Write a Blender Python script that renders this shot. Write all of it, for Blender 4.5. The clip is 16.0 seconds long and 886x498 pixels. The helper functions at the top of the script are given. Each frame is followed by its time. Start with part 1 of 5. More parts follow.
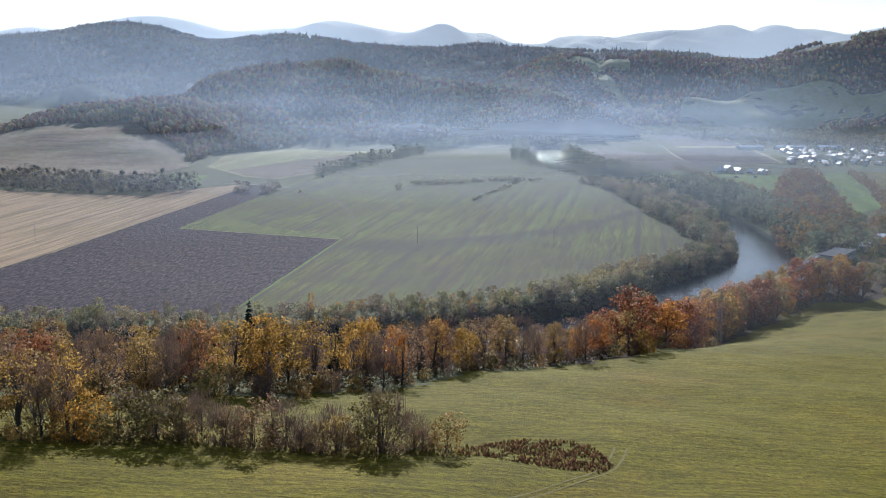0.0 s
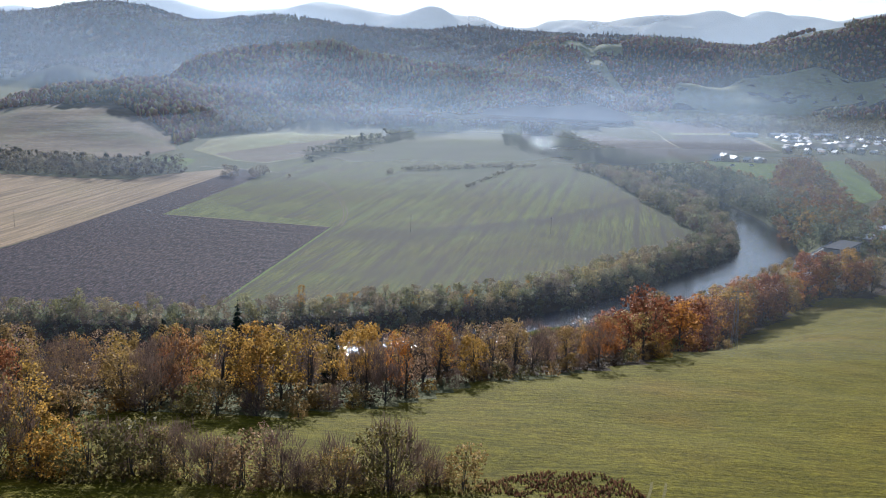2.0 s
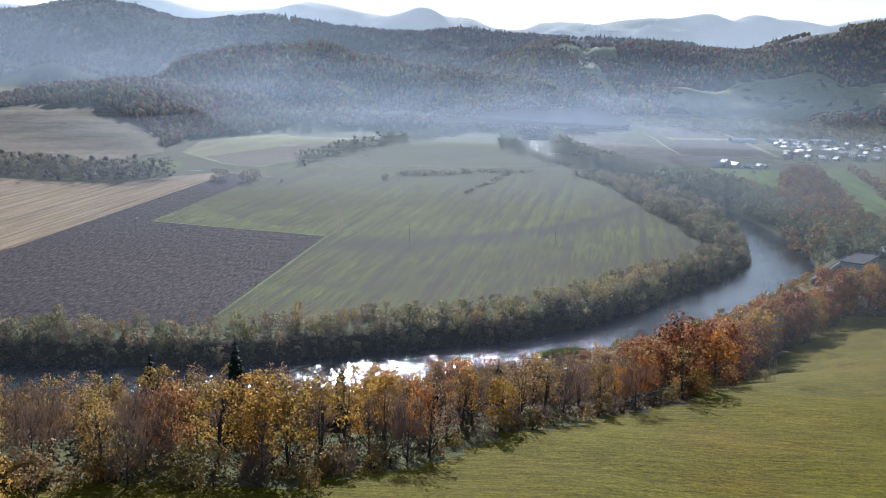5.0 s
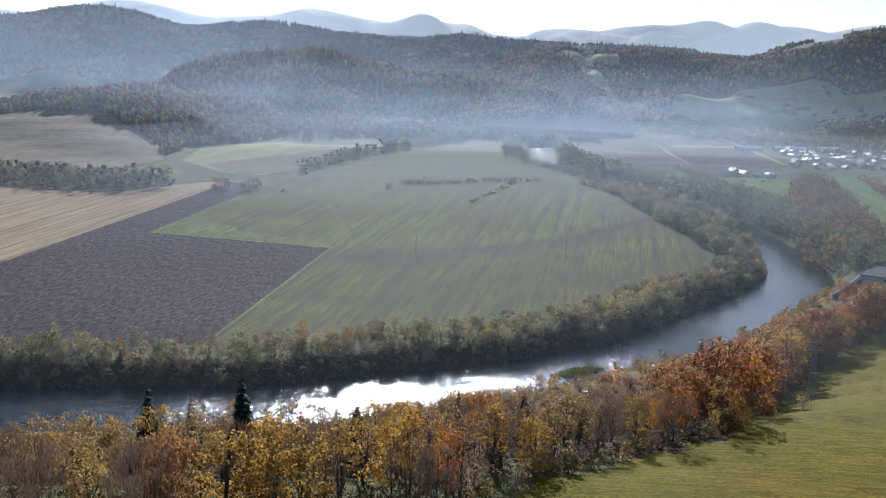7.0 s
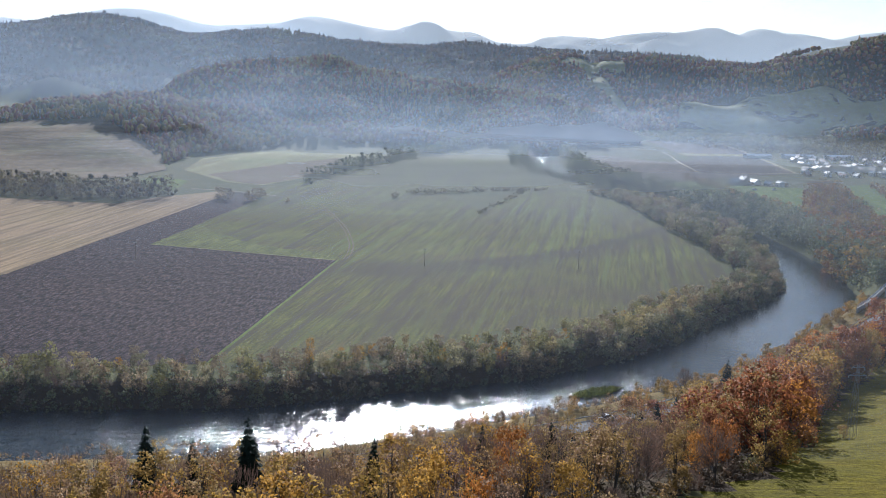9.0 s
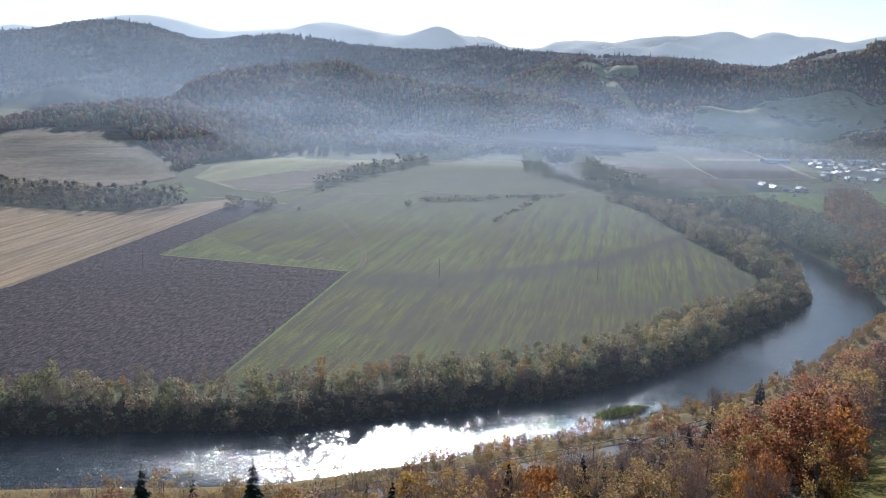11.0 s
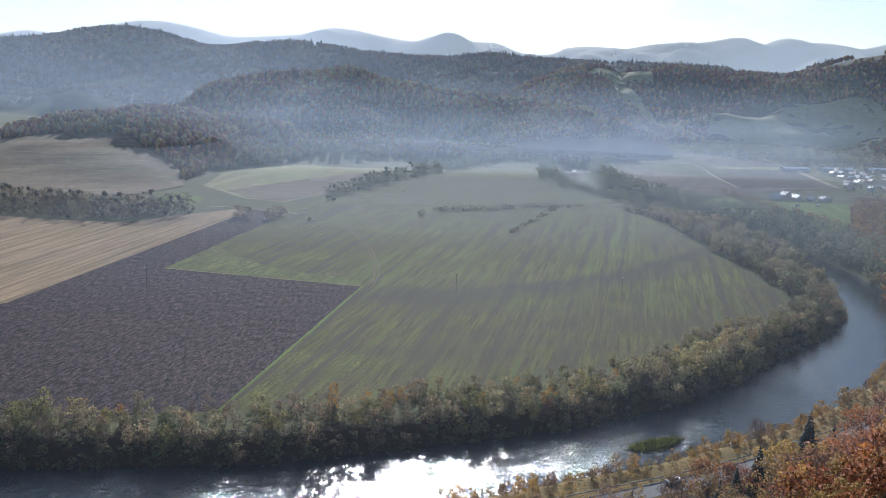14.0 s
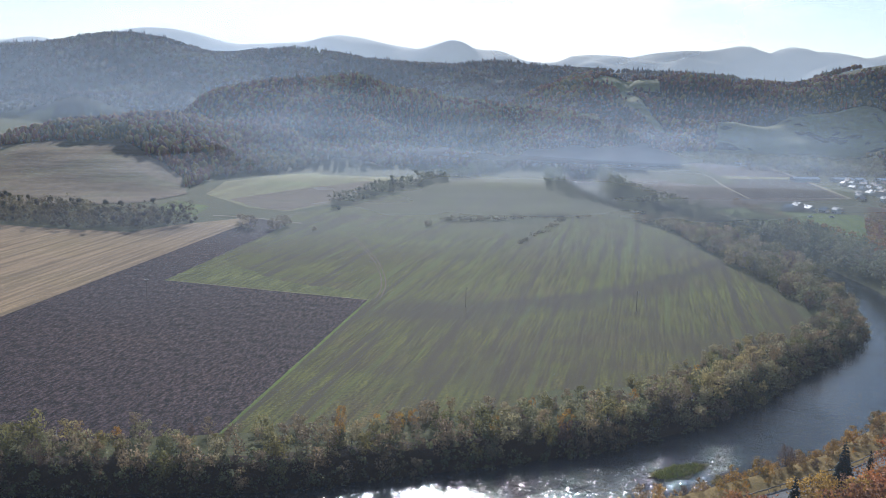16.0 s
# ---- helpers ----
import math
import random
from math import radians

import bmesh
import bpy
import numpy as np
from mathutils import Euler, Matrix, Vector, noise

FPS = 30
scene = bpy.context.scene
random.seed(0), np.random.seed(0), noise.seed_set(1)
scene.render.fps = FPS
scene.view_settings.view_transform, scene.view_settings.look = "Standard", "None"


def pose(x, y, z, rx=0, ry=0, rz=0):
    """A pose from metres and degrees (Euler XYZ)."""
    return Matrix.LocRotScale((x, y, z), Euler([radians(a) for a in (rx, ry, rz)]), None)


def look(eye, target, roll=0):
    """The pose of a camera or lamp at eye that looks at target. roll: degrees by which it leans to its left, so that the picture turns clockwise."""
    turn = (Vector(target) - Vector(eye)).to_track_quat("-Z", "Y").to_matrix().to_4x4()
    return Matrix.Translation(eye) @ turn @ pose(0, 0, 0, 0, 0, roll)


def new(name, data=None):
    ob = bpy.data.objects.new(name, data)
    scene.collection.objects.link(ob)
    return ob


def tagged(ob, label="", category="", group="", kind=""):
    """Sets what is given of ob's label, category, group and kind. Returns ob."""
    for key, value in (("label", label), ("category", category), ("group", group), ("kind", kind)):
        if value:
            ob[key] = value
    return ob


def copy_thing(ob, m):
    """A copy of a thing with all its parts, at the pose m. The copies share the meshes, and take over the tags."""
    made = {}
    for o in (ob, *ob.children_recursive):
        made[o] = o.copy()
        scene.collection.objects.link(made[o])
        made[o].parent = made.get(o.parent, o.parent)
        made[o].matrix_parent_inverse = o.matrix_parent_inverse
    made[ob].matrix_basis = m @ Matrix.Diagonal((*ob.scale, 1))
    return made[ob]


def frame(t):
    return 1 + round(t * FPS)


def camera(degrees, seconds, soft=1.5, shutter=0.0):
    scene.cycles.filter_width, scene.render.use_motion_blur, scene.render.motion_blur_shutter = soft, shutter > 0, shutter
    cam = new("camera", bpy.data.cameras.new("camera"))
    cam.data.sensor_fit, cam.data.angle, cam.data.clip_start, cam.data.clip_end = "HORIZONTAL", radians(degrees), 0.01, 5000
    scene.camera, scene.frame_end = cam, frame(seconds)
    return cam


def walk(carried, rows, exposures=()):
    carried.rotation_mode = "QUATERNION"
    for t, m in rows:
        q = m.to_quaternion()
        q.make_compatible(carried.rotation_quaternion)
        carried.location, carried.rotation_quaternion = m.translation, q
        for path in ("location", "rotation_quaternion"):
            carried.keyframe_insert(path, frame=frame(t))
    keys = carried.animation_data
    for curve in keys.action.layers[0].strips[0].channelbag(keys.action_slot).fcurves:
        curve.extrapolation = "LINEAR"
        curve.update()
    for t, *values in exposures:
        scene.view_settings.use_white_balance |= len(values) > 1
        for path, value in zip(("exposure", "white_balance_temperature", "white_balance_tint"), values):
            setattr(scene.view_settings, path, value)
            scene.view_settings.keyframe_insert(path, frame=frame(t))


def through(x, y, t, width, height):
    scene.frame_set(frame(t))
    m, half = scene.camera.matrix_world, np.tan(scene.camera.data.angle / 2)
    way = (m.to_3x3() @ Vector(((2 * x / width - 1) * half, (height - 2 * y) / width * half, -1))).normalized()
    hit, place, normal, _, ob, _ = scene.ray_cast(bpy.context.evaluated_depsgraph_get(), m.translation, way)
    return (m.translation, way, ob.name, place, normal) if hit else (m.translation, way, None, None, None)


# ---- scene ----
cam = camera(46.0, 16.0, 1.0)
PATH = [
    (0, (10.267, 3.542, 90.25), (10.352, 5.51, 89.905), 1.1),
    (0.5, (9.632, 7.599, 90.24), (9.72, 9.565, 89.885), 1.4),
    (1, (8.972, 11.654, 90.194), (9.067, 13.618, 89.83), 1.5),
    (1.5, (8.321, 15.675, 90.117), (8.423, 17.638, 89.746), 1.6),
    (2, (7.594, 19.617, 90.07), (7.704, 21.578, 89.695), 1.7),
    (2.5, (6.74, 23.426, 90.07), (6.858, 25.387, 89.692), 1.8),
    (3, (5.919, 27.102, 90.108), (6.042, 29.062, 89.729), 2.0),
    (3.5, (5.172, 30.699, 90.132), (5.299, 32.658, 89.753), 2.1),
    (4, (4.442, 34.335, 90.167), (4.572, 36.295, 89.789), 2.1),
    (6.5, (0.688, 52.71, 90.311), (0.823, 54.672, 89.949), 2.2),
    (7, (-0.024, 56.2, 90.29), (0.11, 58.163, 89.93), 2.2),
    (7.5, (-0.628, 59.565, 90.233), (-0.496, 61.528, 89.877), 2.1),
    (8, (-1.177, 62.891, 90.149), (-1.044, 64.855, 89.796), 2.1),
    (8.5, (-1.721, 66.26, 90.086), (-1.59, 68.225, 89.736), 2.1),
    (9, (-2.16, 69.677, 90.065), (-2.032, 71.643, 89.719), 2.1),
    (9.2, (-2.286, 71.023, 90.069), (-2.161, 72.989, 89.724), 2.1),
    (11.5, (-3.138, 86.389, 90.298), (-3.037, 88.358, 89.962), 1.8),
    (12, (-3.391, 89.812, 90.313), (-3.295, 91.781, 89.979), 1.8),
    (12.5, (-3.689, 93.283, 90.31), (-3.597, 95.253, 89.978), 1.8),
    (13, (-4.0, 96.789, 90.286), (-3.911, 98.759, 89.955), 1.8),
    (13.5, (-4.397, 100.273, 90.246), (-4.31, 102.244, 89.916), 1.9),
    (14, (-4.904, 103.729, 90.202), (-4.818, 105.7, 89.875), 1.9),
    (14.5, (-5.419, 107.151, 90.172), (-5.334, 109.122, 89.847), 2.0),
    (15, (-5.967, 110.529, 90.148), (-5.882, 112.502, 89.828), 2.0),
    (15.5, (-6.489, 113.861, 90.142), (-6.408, 115.834, 89.825), 2.0),
    (16, (-7.033, 117.15, 90.121), (-6.953, 119.123, 89.808), 2.1),
]
walk(cam, [(t, look(eye, target, roll)) for t, eye, target, roll in PATH], [(0, 0.86, 5600, 10), (8, 0.82, 5650, 10), (12, 0.7, 5680, 10), (16, 0.6, 5700, 10)])

# ---- daylight ----
SUN_EL, SUN_AZ = 22.0, 0.8          # degrees above the horizon; degrees east of the valley's axis (+y)
world = bpy.data.worlds.new("autumn_sky")
scene.world = world
world.use_nodes = True
wn, wl = world.node_tree.nodes, world.node_tree.links
sky = wn.new("ShaderNodeTexSky")
sky.sky_type = "NISHITA"
sky.sun_disc = False
sky.sun_elevation = radians(SUN_EL)
sky.sun_rotation = radians(SUN_AZ)
sky.altitude = 500
sky.air_density, sky.dust_density, sky.ozone_density = 1.0, 0.3, 1.6
tc = wn.new("ShaderNodeTexCoord")
mp = wn.new("ShaderNodeMapping")
mp.inputs["Scale"].default_value = (1.0, 1.0, 3.2)
cl = wn.new("ShaderNodeTexNoise")
cl.inputs["Scale"].default_value, cl.inputs["Detail"].default_value, cl.inputs["Roughness"].default_value = 7.0, 7, 0.58
wl.new(tc.outputs["Generated"], mp.inputs["Vector"])
wl.new(mp.outputs["Vector"], cl.inputs["Vector"])
# thin bright cloud round the sun, loose small clouds away from it
near_sun = wn.new("ShaderNodeVectorMath")
near_sun.operation = "DOT_PRODUCT"
near_sun.inputs[1].default_value = (math.sin(radians(SUN_AZ)) * math.cos(radians(SUN_EL)), math.cos(radians(SUN_AZ)) * math.cos(radians(SUN_EL)), math.sin(radians(SUN_EL)))
wl.new(tc.outputs["Generated"], near_sun.inputs[0])
veil = wn.new("ShaderNodeMapRange")
veil.interpolation_type = "SMOOTHSTEP"
veil.inputs["From Min"].default_value, veil.inputs["From Max"].default_value = 0.87, 0.985
veil.inputs["To Max"].default_value = 0.26
wl.new(near_sun.outputs["Value"], veil.inputs["Value"])
cover = wn.new("ShaderNodeMath")
wl.new(cl.outputs["Fac"], cover.inputs[0])
wl.new(veil.outputs["Result"], cover.inputs[1])
cr = wn.new("ShaderNodeValToRGB")
cr.color_ramp.elements[0].position, cr.color_ramp.elements[0].color = 0.56, (0, 0, 0, 1)
cr.color_ramp.elements[1].position, cr.color_ramp.elements[1].color = 0.7, (0.85, 0.85, 0.85, 1)
mixc = wn.new("ShaderNodeMix")
mixc.data_type = "RGBA"
mixc.inputs["B"].default_value = (14, 14.2, 14.5, 1)
wl.new(cover.outputs[0], cr.inputs["Fac"])
wl.new(cr.outputs["Color"], mixc.inputs["Factor"])
wl.new(sky.outputs["Color"], mixc.inputs["A"])
wl.new(mixc.outputs["Result"], wn["Background"].inputs["Color"])
wn["Background"].inputs["Strength"].default_value = 0.058

sun = new("sun", bpy.data.lights.new("sun", "SUN"))
sun.data.energy = 5.0
sun.data.angle = radians(0.6)
sun.data.color = (1.0, 0.95, 0.88)
sa, se = radians(SUN_AZ), radians(SUN_EL)
sun.matrix_world = look((math.sin(sa) * math.cos(se) * 900, math.cos(sa) * math.cos(se) * 900, math.sin(se) * 900), (0, 0, 0))


# ---- materials ----
def ramp(nt, fac, stops):
    r = nt.nodes.new("ShaderNodeValToRGB")
    els = r.color_ramp.elements
    while len(els) < len(stops):
        els.new(0.5)
    for el, (p, c) in zip(els, stops):
        el.position, el.color = p, (*c, 1)
    nt.links.new(fac, r.inputs["Fac"])
    return r.outputs["Color"]


def noise_tex(nt, vec, scale, detail=4, rough=0.55):
    n = nt.nodes.new("ShaderNodeTexNoise")
    n.inputs["Scale"].default_value, n.inputs["Detail"].default_value, n.inputs["Roughness"].default_value = scale, detail, rough
    nt.links.new(vec, n.inputs["Vector"])
    return n.outputs["Fac"]


def mapped(nt, turn=0.0, scale=(1, 1, 1)):
    c, m = nt.nodes.new("ShaderNodeTexCoord"), nt.nodes.new("ShaderNodeMapping")
    m.vector_type = "TEXTURE"
    m.inputs["Rotation"].default_value[2] = radians(-turn)
    m.inputs["Scale"].default_value = [1 / k for k in scale]
    nt.links.new(c.outputs["Object"], m.inputs["Vector"])
    return m.outputs["Vector"]


def blend(nt, fac, a, b, mode="MIX"):
    m = nt.nodes.new("ShaderNodeMix")
    m.data_type, m.blend_type = "RGBA", mode
    for key, v in (("Factor", fac), ("A", a), ("B", b)):
        if isinstance(v, (int, float)):
            m.inputs[key].default_value = v
        elif isinstance(v, tuple):
            m.inputs[key].default_value = (*v, 1)
        else:
            nt.links.new(v, m.inputs[key])
    return m.outputs["Result"]


def material(name):
    m = bpy.data.materials.new(name)
    m.use_nodes = True
    return m, m.node_tree, m.node_tree.nodes["Principled BSDF"]


def bump(nt, bsdf, height, strength, distance):
    b = nt.nodes.new("ShaderNodeBump")
    b.inputs["Strength"].default_value, b.inputs["Distance"].default_value = strength, distance
    nt.links.new(height, b.inputs["Height"])
    nt.links.new(b.outputs["Normal"], bsdf.inputs["Normal"])


def earth(name, broad, fine, broad_scale=0.02, fine_scale=0.6, rows=None, row_scale=0.9, row_stretch=0.03, row_amount=0.5,
          bump_d=0.25, rough=0.9, mottling=0.5, over=None):
    """Ground cover: broad patches, fine grain and, with rows (degrees), streaks along one direction."""
    m, nt, b = material(name)
    v = mapped(nt)
    col = ramp(nt, noise_tex(nt, v, broad_scale, 5, 0.6), [(0.3, broad[0]), (0.5, broad[1]), (0.7, broad[2])])
    f = noise_tex(nt, v, fine_scale, 6, 0.7)
    col = blend(nt, mottling, col, ramp(nt, f, [(0.39, fine[0]), (0.61, fine[1])]), "OVERLAY")
    h = f
    if rows is not None:
        rv = mapped(nt, rows, (row_scale, row_scale * row_stretch, 1))
        r = noise_tex(nt, rv, 1.0, 4, 0.65)
        col = blend(nt, row_amount, col, ramp(nt, r, [(0.4, fine[0]), (0.6, fine[1])]), "OVERLAY")
        h = blend(nt, 0.5, f, r)
    if over:
        col = over(nt, col)
    nt.links.new(col, b.inputs["Base Color"])
    b.inputs["Roughness"].default_value = rough
    b.inputs["Specular IOR Level"].default_value = 0.04
    bump(nt, b, h, 0.9, bump_d)
    return m


def leafy(name, stops, through=0.4, gloss=0.75):
    """Foliage: a hue for each tree, a tint for each leaf clump, light shining through."""
    m, nt, b = material(name)
    info, geo = nt.nodes.new("ShaderNodeObjectInfo"), nt.nodes.new("ShaderNodeNewGeometry")
    tree = ramp(nt, info.outputs["Random"], [(i / max(1, len(stops) - 1), c) for i, c in enumerate(stops)])
    tint = ramp(nt, geo.outputs["Random Per Island"], [(0.0, (0.36, 0.34, 0.33)), (0.5, (0.48, 0.47, 0.47)), (1.0, (0.66, 0.65, 0.61))])
    col = blend(nt, 0.9, tree, tint, "OVERLAY")
    nt.links.new(col, b.inputs["Base Color"])
    b.inputs["Roughness"].default_value = gloss
    b.inputs["Specular IOR Level"].default_value = 0.08
    t, mx = nt.nodes.new("ShaderNodeBsdfTranslucent"), nt.nodes.new("ShaderNodeMixShader")
    nt.links.new(col, t.inputs["Color"])
    mx.inputs[0].default_value = through
    nt.links.new(b.outputs[0], mx.inputs[1])
    nt.links.new(t.outputs[0], mx.inputs[2])
    nt.links.new(mx.outputs[0], nt.nodes["Material Output"].inputs["Surface"])
    return m


def grove(name, stops, through=0.4, size=0.11):
    """Foliage of a belt of trees: the hue changes from crown to crown, the tint from leaf to leaf."""
    m, nt, b = material(name)
    geo = nt.nodes.new("ShaderNodeNewGeometry")
    v = mapped(nt, 0, (1, 1, 0.3))
    cells = nt.nodes.new("ShaderNodeTexVoronoi")
    cells.inputs["Scale"].default_value = size
    nt.links.new(v, cells.inputs["Vector"])
    sep = nt.nodes.new("ShaderNodeSeparateColor")
    nt.links.new(cells.outputs["Color"], sep.inputs[0])
    tree = ramp(nt, sep.outputs[0], [(i / max(1, len(stops) - 1), c) for i, c in enumerate(stops)])
    tint = ramp(nt, geo.outputs["Random Per Island"], [(0.0, (0.34, 0.32, 0.31)), (0.5, (0.5, 0.5, 0.5)), (1.0, (0.68, 0.67, 0.62))])
    col = blend(nt, 0.8, tree, tint, "OVERLAY")
    nt.links.new(col, b.inputs["Base Color"])
    b.inputs["Roughness"].default_value, b.inputs["Specular IOR Level"].default_value = 0.75, 0.08
    t, mx = nt.nodes.new("ShaderNodeBsdfTranslucent"), nt.nodes.new("ShaderNodeMixShader")
    nt.links.new(col, t.inputs["Color"])
    mx.inputs[0].default_value = through
    nt.links.new(b.outputs[0], mx.inputs[1])
    nt.links.new(t.outputs[0], mx.inputs[2])
    nt.links.new(mx.outputs[0], nt.nodes["Material Output"].inputs["Surface"])
    return m


def forest(name, stops):
    """Far woods: a hue for each crown, wide stands of one kind."""
    m, nt, b = material(name)
    geo = nt.nodes.new("ShaderNodeNewGeometry")
    v = mapped(nt)
    stand = noise_tex(nt, v, 0.006, 4, 0.6)
    pick = nt.nodes.new("ShaderNodeMath")
    pick.operation = "MULTIPLY_ADD"
    nt.links.new(geo.outputs["Random Per Island"], pick.inputs[0])
    pick.inputs[1].default_value = 0.55
    sub = nt.nodes.new("ShaderNodeMath")
    sub.operation = "MULTIPLY_ADD"
    nt.links.new(stand, sub.inputs[0])
    sub.inputs[1].default_value, sub.inputs[2].default_value = 2.4, -0.8
    nt.links.new(sub.outputs[0], pick.inputs[2])
    n = len(stops) - 1
    col = ramp(nt, pick.outputs[0], [(i / n, c) for i, c in enumerate(stops)])
    col = blend(nt, 0.6, col, ramp(nt, noise_tex(nt, v, 0.02, 4), [(0.3, (0.25, 0.25, 0.27)), (0.7, (0.75, 0.74, 0.72))]), "OVERLAY")
    nt.links.new(col, b.inputs["Base Color"])
    b.inputs["Roughness"].default_value = 0.9
    b.inputs["Specular IOR Level"].default_value = 0.1
    return m


def plain(name, c, rough=0.7, metal=0.0, grain=0.25, scale=3.0, vary=None):
    """Built surfaces: a base colour with grime at two scales, or a range of colours picked per object."""
    m, nt, b = material(name)
    v = mapped(nt)
    base = c
    if vary:
        info = nt.nodes.new("ShaderNodeObjectInfo")
        base = ramp(nt, info.outputs["Random"], [(i / (len(vary) - 1), k) for i, k in enumerate(vary)])
    col = blend(nt, grain, base, ramp(nt, noise_tex(nt, v, scale, 6, 0.7), [(0.3, (0.25, 0.24, 0.23)), (0.7, (0.75, 0.75, 0.75))]), "OVERLAY")
    col = blend(nt, grain * 0.7, col, ramp(nt, noise_tex(nt, v, scale * 0.12, 3), [(0.3, (0.3, 0.29, 0.27)), (0.7, (0.7, 0.7, 0.7))]), "OVERLAY")
    nt.links.new(col, b.inputs["Base Color"])
    b.inputs["Roughness"].default_value, b.inputs["Metallic"].default_value = rough, metal
    return m


def calc(nt, op, a, c=0.0, d=0.0):
    n = nt.nodes.new("ShaderNodeMath")
    n.operation = op
    for i, v in enumerate((a, c, d)):
        if isinstance(v, (int, float)):
            n.inputs[i].default_value = v
        else:
            nt.links.new(v, n.inputs[i])
    return n.outputs[0]


def mask(nt, fac, stops):
    return ramp(nt, fac, [(p, (k, k, k)) for p, k in stops])


def thin_band(nt, col):
    """A brown band where the cereal came up thin, curving through the field, with fresh and poor drill strips."""
    v, s = mapped(nt), nt.nodes.new("ShaderNodeSeparateXYZ")
    nt.links.new(v, s.inputs[0])
    x, y = s.outputs["X"], s.outputs["Y"]
    fresh = noise_tex(nt, mapped(nt, 13, (0.22, 0.006, 1)), 1.0, 4, 0.6)
    col = blend(nt, mask(nt, fresh, [(0.55, 0), (0.68, 0.8)]), col, (0.1, 0.12, 0.024))
    col = blend(nt, mask(nt, fresh, [(0.36, 0.85), (0.5, 0)]), col, (0.06, 0.05, 0.029))
    # poor soil on the lower half, in patches
    low = mask(nt, calc(nt, "MULTIPLY_ADD", y, 0.005, -1.9), [(0.05, 0.0), (0.3, 0.75), (0.72, 0.75), (0.95, 0.0)])
    poor = mask(nt, noise_tex(nt, v, 0.018, 5, 0.62), [(0.4, 0.1), (0.62, 0.8)])
    col = blend(nt, blend(nt, 1.0, low, poor, "MULTIPLY"), col, (0.058, 0.046, 0.03))
    xs = calc(nt, "ADD", x, 11.0)
    d = calc(nt, "SUBTRACT", calc(nt, "SUBTRACT", y, 533.0), calc(nt, "MULTIPLY", calc(nt, "MULTIPLY", xs, xs), 0.0045))
    d = calc(nt, "MULTIPLY_ADD", noise_tex(nt, v, 0.03, 5, 0.65), 44.0, calc(nt, "SUBTRACT", d, 22.0))
    d = calc(nt, "MULTIPLY_ADD", noise_tex(nt, mapped(nt, 13, (0.5, 0.02, 1)), 1.0, 3, 0.6), 26.0, calc(nt, "SUBTRACT", d, 13.0))
    band = mask(nt, calc(nt, "MULTIPLY_ADD", d, 0.0125, 0.5), [(0.08, 0), (0.36, 0.6), (0.52, 0.72), (0.66, 0)])
    ends = mask(nt, calc(nt, "MULTIPLY_ADD", x, 0.005, 0.5), [(0.4, 0.0), (0.5, 0.6), (0.72, 1.0), (1.28, 1.0)])
    return blend(nt, blend(nt, 1.0, band, ends, "MULTIPLY"), col, (0.047, 0.038, 0.028))


ROWS = 10.5
MEADOW = earth("meadow_grass", [(0.115, 0.08, 0.006), (0.094, 0.08, 0.005), (0.123, 0.095, 0.008)], [(0.26, 0.25, 0.2), (0.74, 0.74, 0.6)],
               0.03, 1.5, rows=93, row_scale=1.1, row_stretch=0.16, row_amount=0.5, bump_d=0.55, mottling=0.6)
LITTER = earth("woodland_floor", [(0.03, 0.022, 0.015), (0.045, 0.03, 0.018), (0.06, 0.045, 0.022)], [(0.25, 0.25, 0.25), (0.7, 0.66, 0.6)], 0.08, 1.2, bump_d=0.3)
ROUGH = earth("rough_grass", [(0.065, 0.075, 0.028), (0.085, 0.085, 0.035), (0.105, 0.1, 0.045)], [(0.3, 0.3, 0.3), (0.7, 0.68, 0.62)], 0.03, 0.8, bump_d=0.3)
DRYBANK = earth("dry_bank_grass", [(0.16, 0.115, 0.045), (0.2, 0.14, 0.055), (0.13, 0.1, 0.04)], [(0.22, 0.22, 0.2), (0.75, 0.72, 0.62)], 0.08, 1.4, bump_d=0.3)
HILLFLOOR = earth("hill_floor", [(0.04, 0.04, 0.025), (0.05, 0.045, 0.027), (0.1, 0.1, 0.05)], [(0.3, 0.3, 0.3), (0.7, 0.68, 0.62)], 0.006, 0.12, bump_d=0.8)
PLOUGH = earth("ploughed_soil", [(0.036, 0.025, 0.029), (0.042, 0.028, 0.031), (0.052, 0.033, 0.032)], [(0.04, 0.04, 0.05), (0.97, 0.93, 0.9)],
               0.012, 1.1, rows=ROWS, row_scale=0.95, row_stretch=0.22, row_amount=0.9, bump_d=1.0, mottling=1.0)
STUBBLE = earth("straw_stubble", [(0.235, 0.162, 0.098), (0.275, 0.195, 0.118), (0.255, 0.185, 0.1)], [(0.32, 0.32, 0.3), (0.68, 0.66, 0.62)],
                0.02, 0.7, rows=ROWS, row_scale=0.4, row_stretch=0.02, row_amount=0.85, bump_d=0.25)
CEREAL = earth("young_cereal", [(0.088, 0.07, 0.03), (0.084, 0.082, 0.02), (0.106, 0.112, 0.022)], [(0.1, 0.095, 0.09), (0.9, 0.9, 0.75)],
               0.022, 1.0, rows=13, row_scale=1.2, row_stretch=0.03, row_amount=0.42, bump_d=0.3, mottling=0.75, over=thin_band)
LUSH = earth("lush_green", [(0.08, 0.115, 0.018), (0.105, 0.135, 0.026), (0.09, 0.11, 0.026)], [(0.32, 0.32, 0.3), (0.66, 0.68, 0.6)],
             0.03, 0.5, rows=ROWS, row_scale=0.2, row_stretch=0.04, row_amount=0.5, bump_d=0.2)
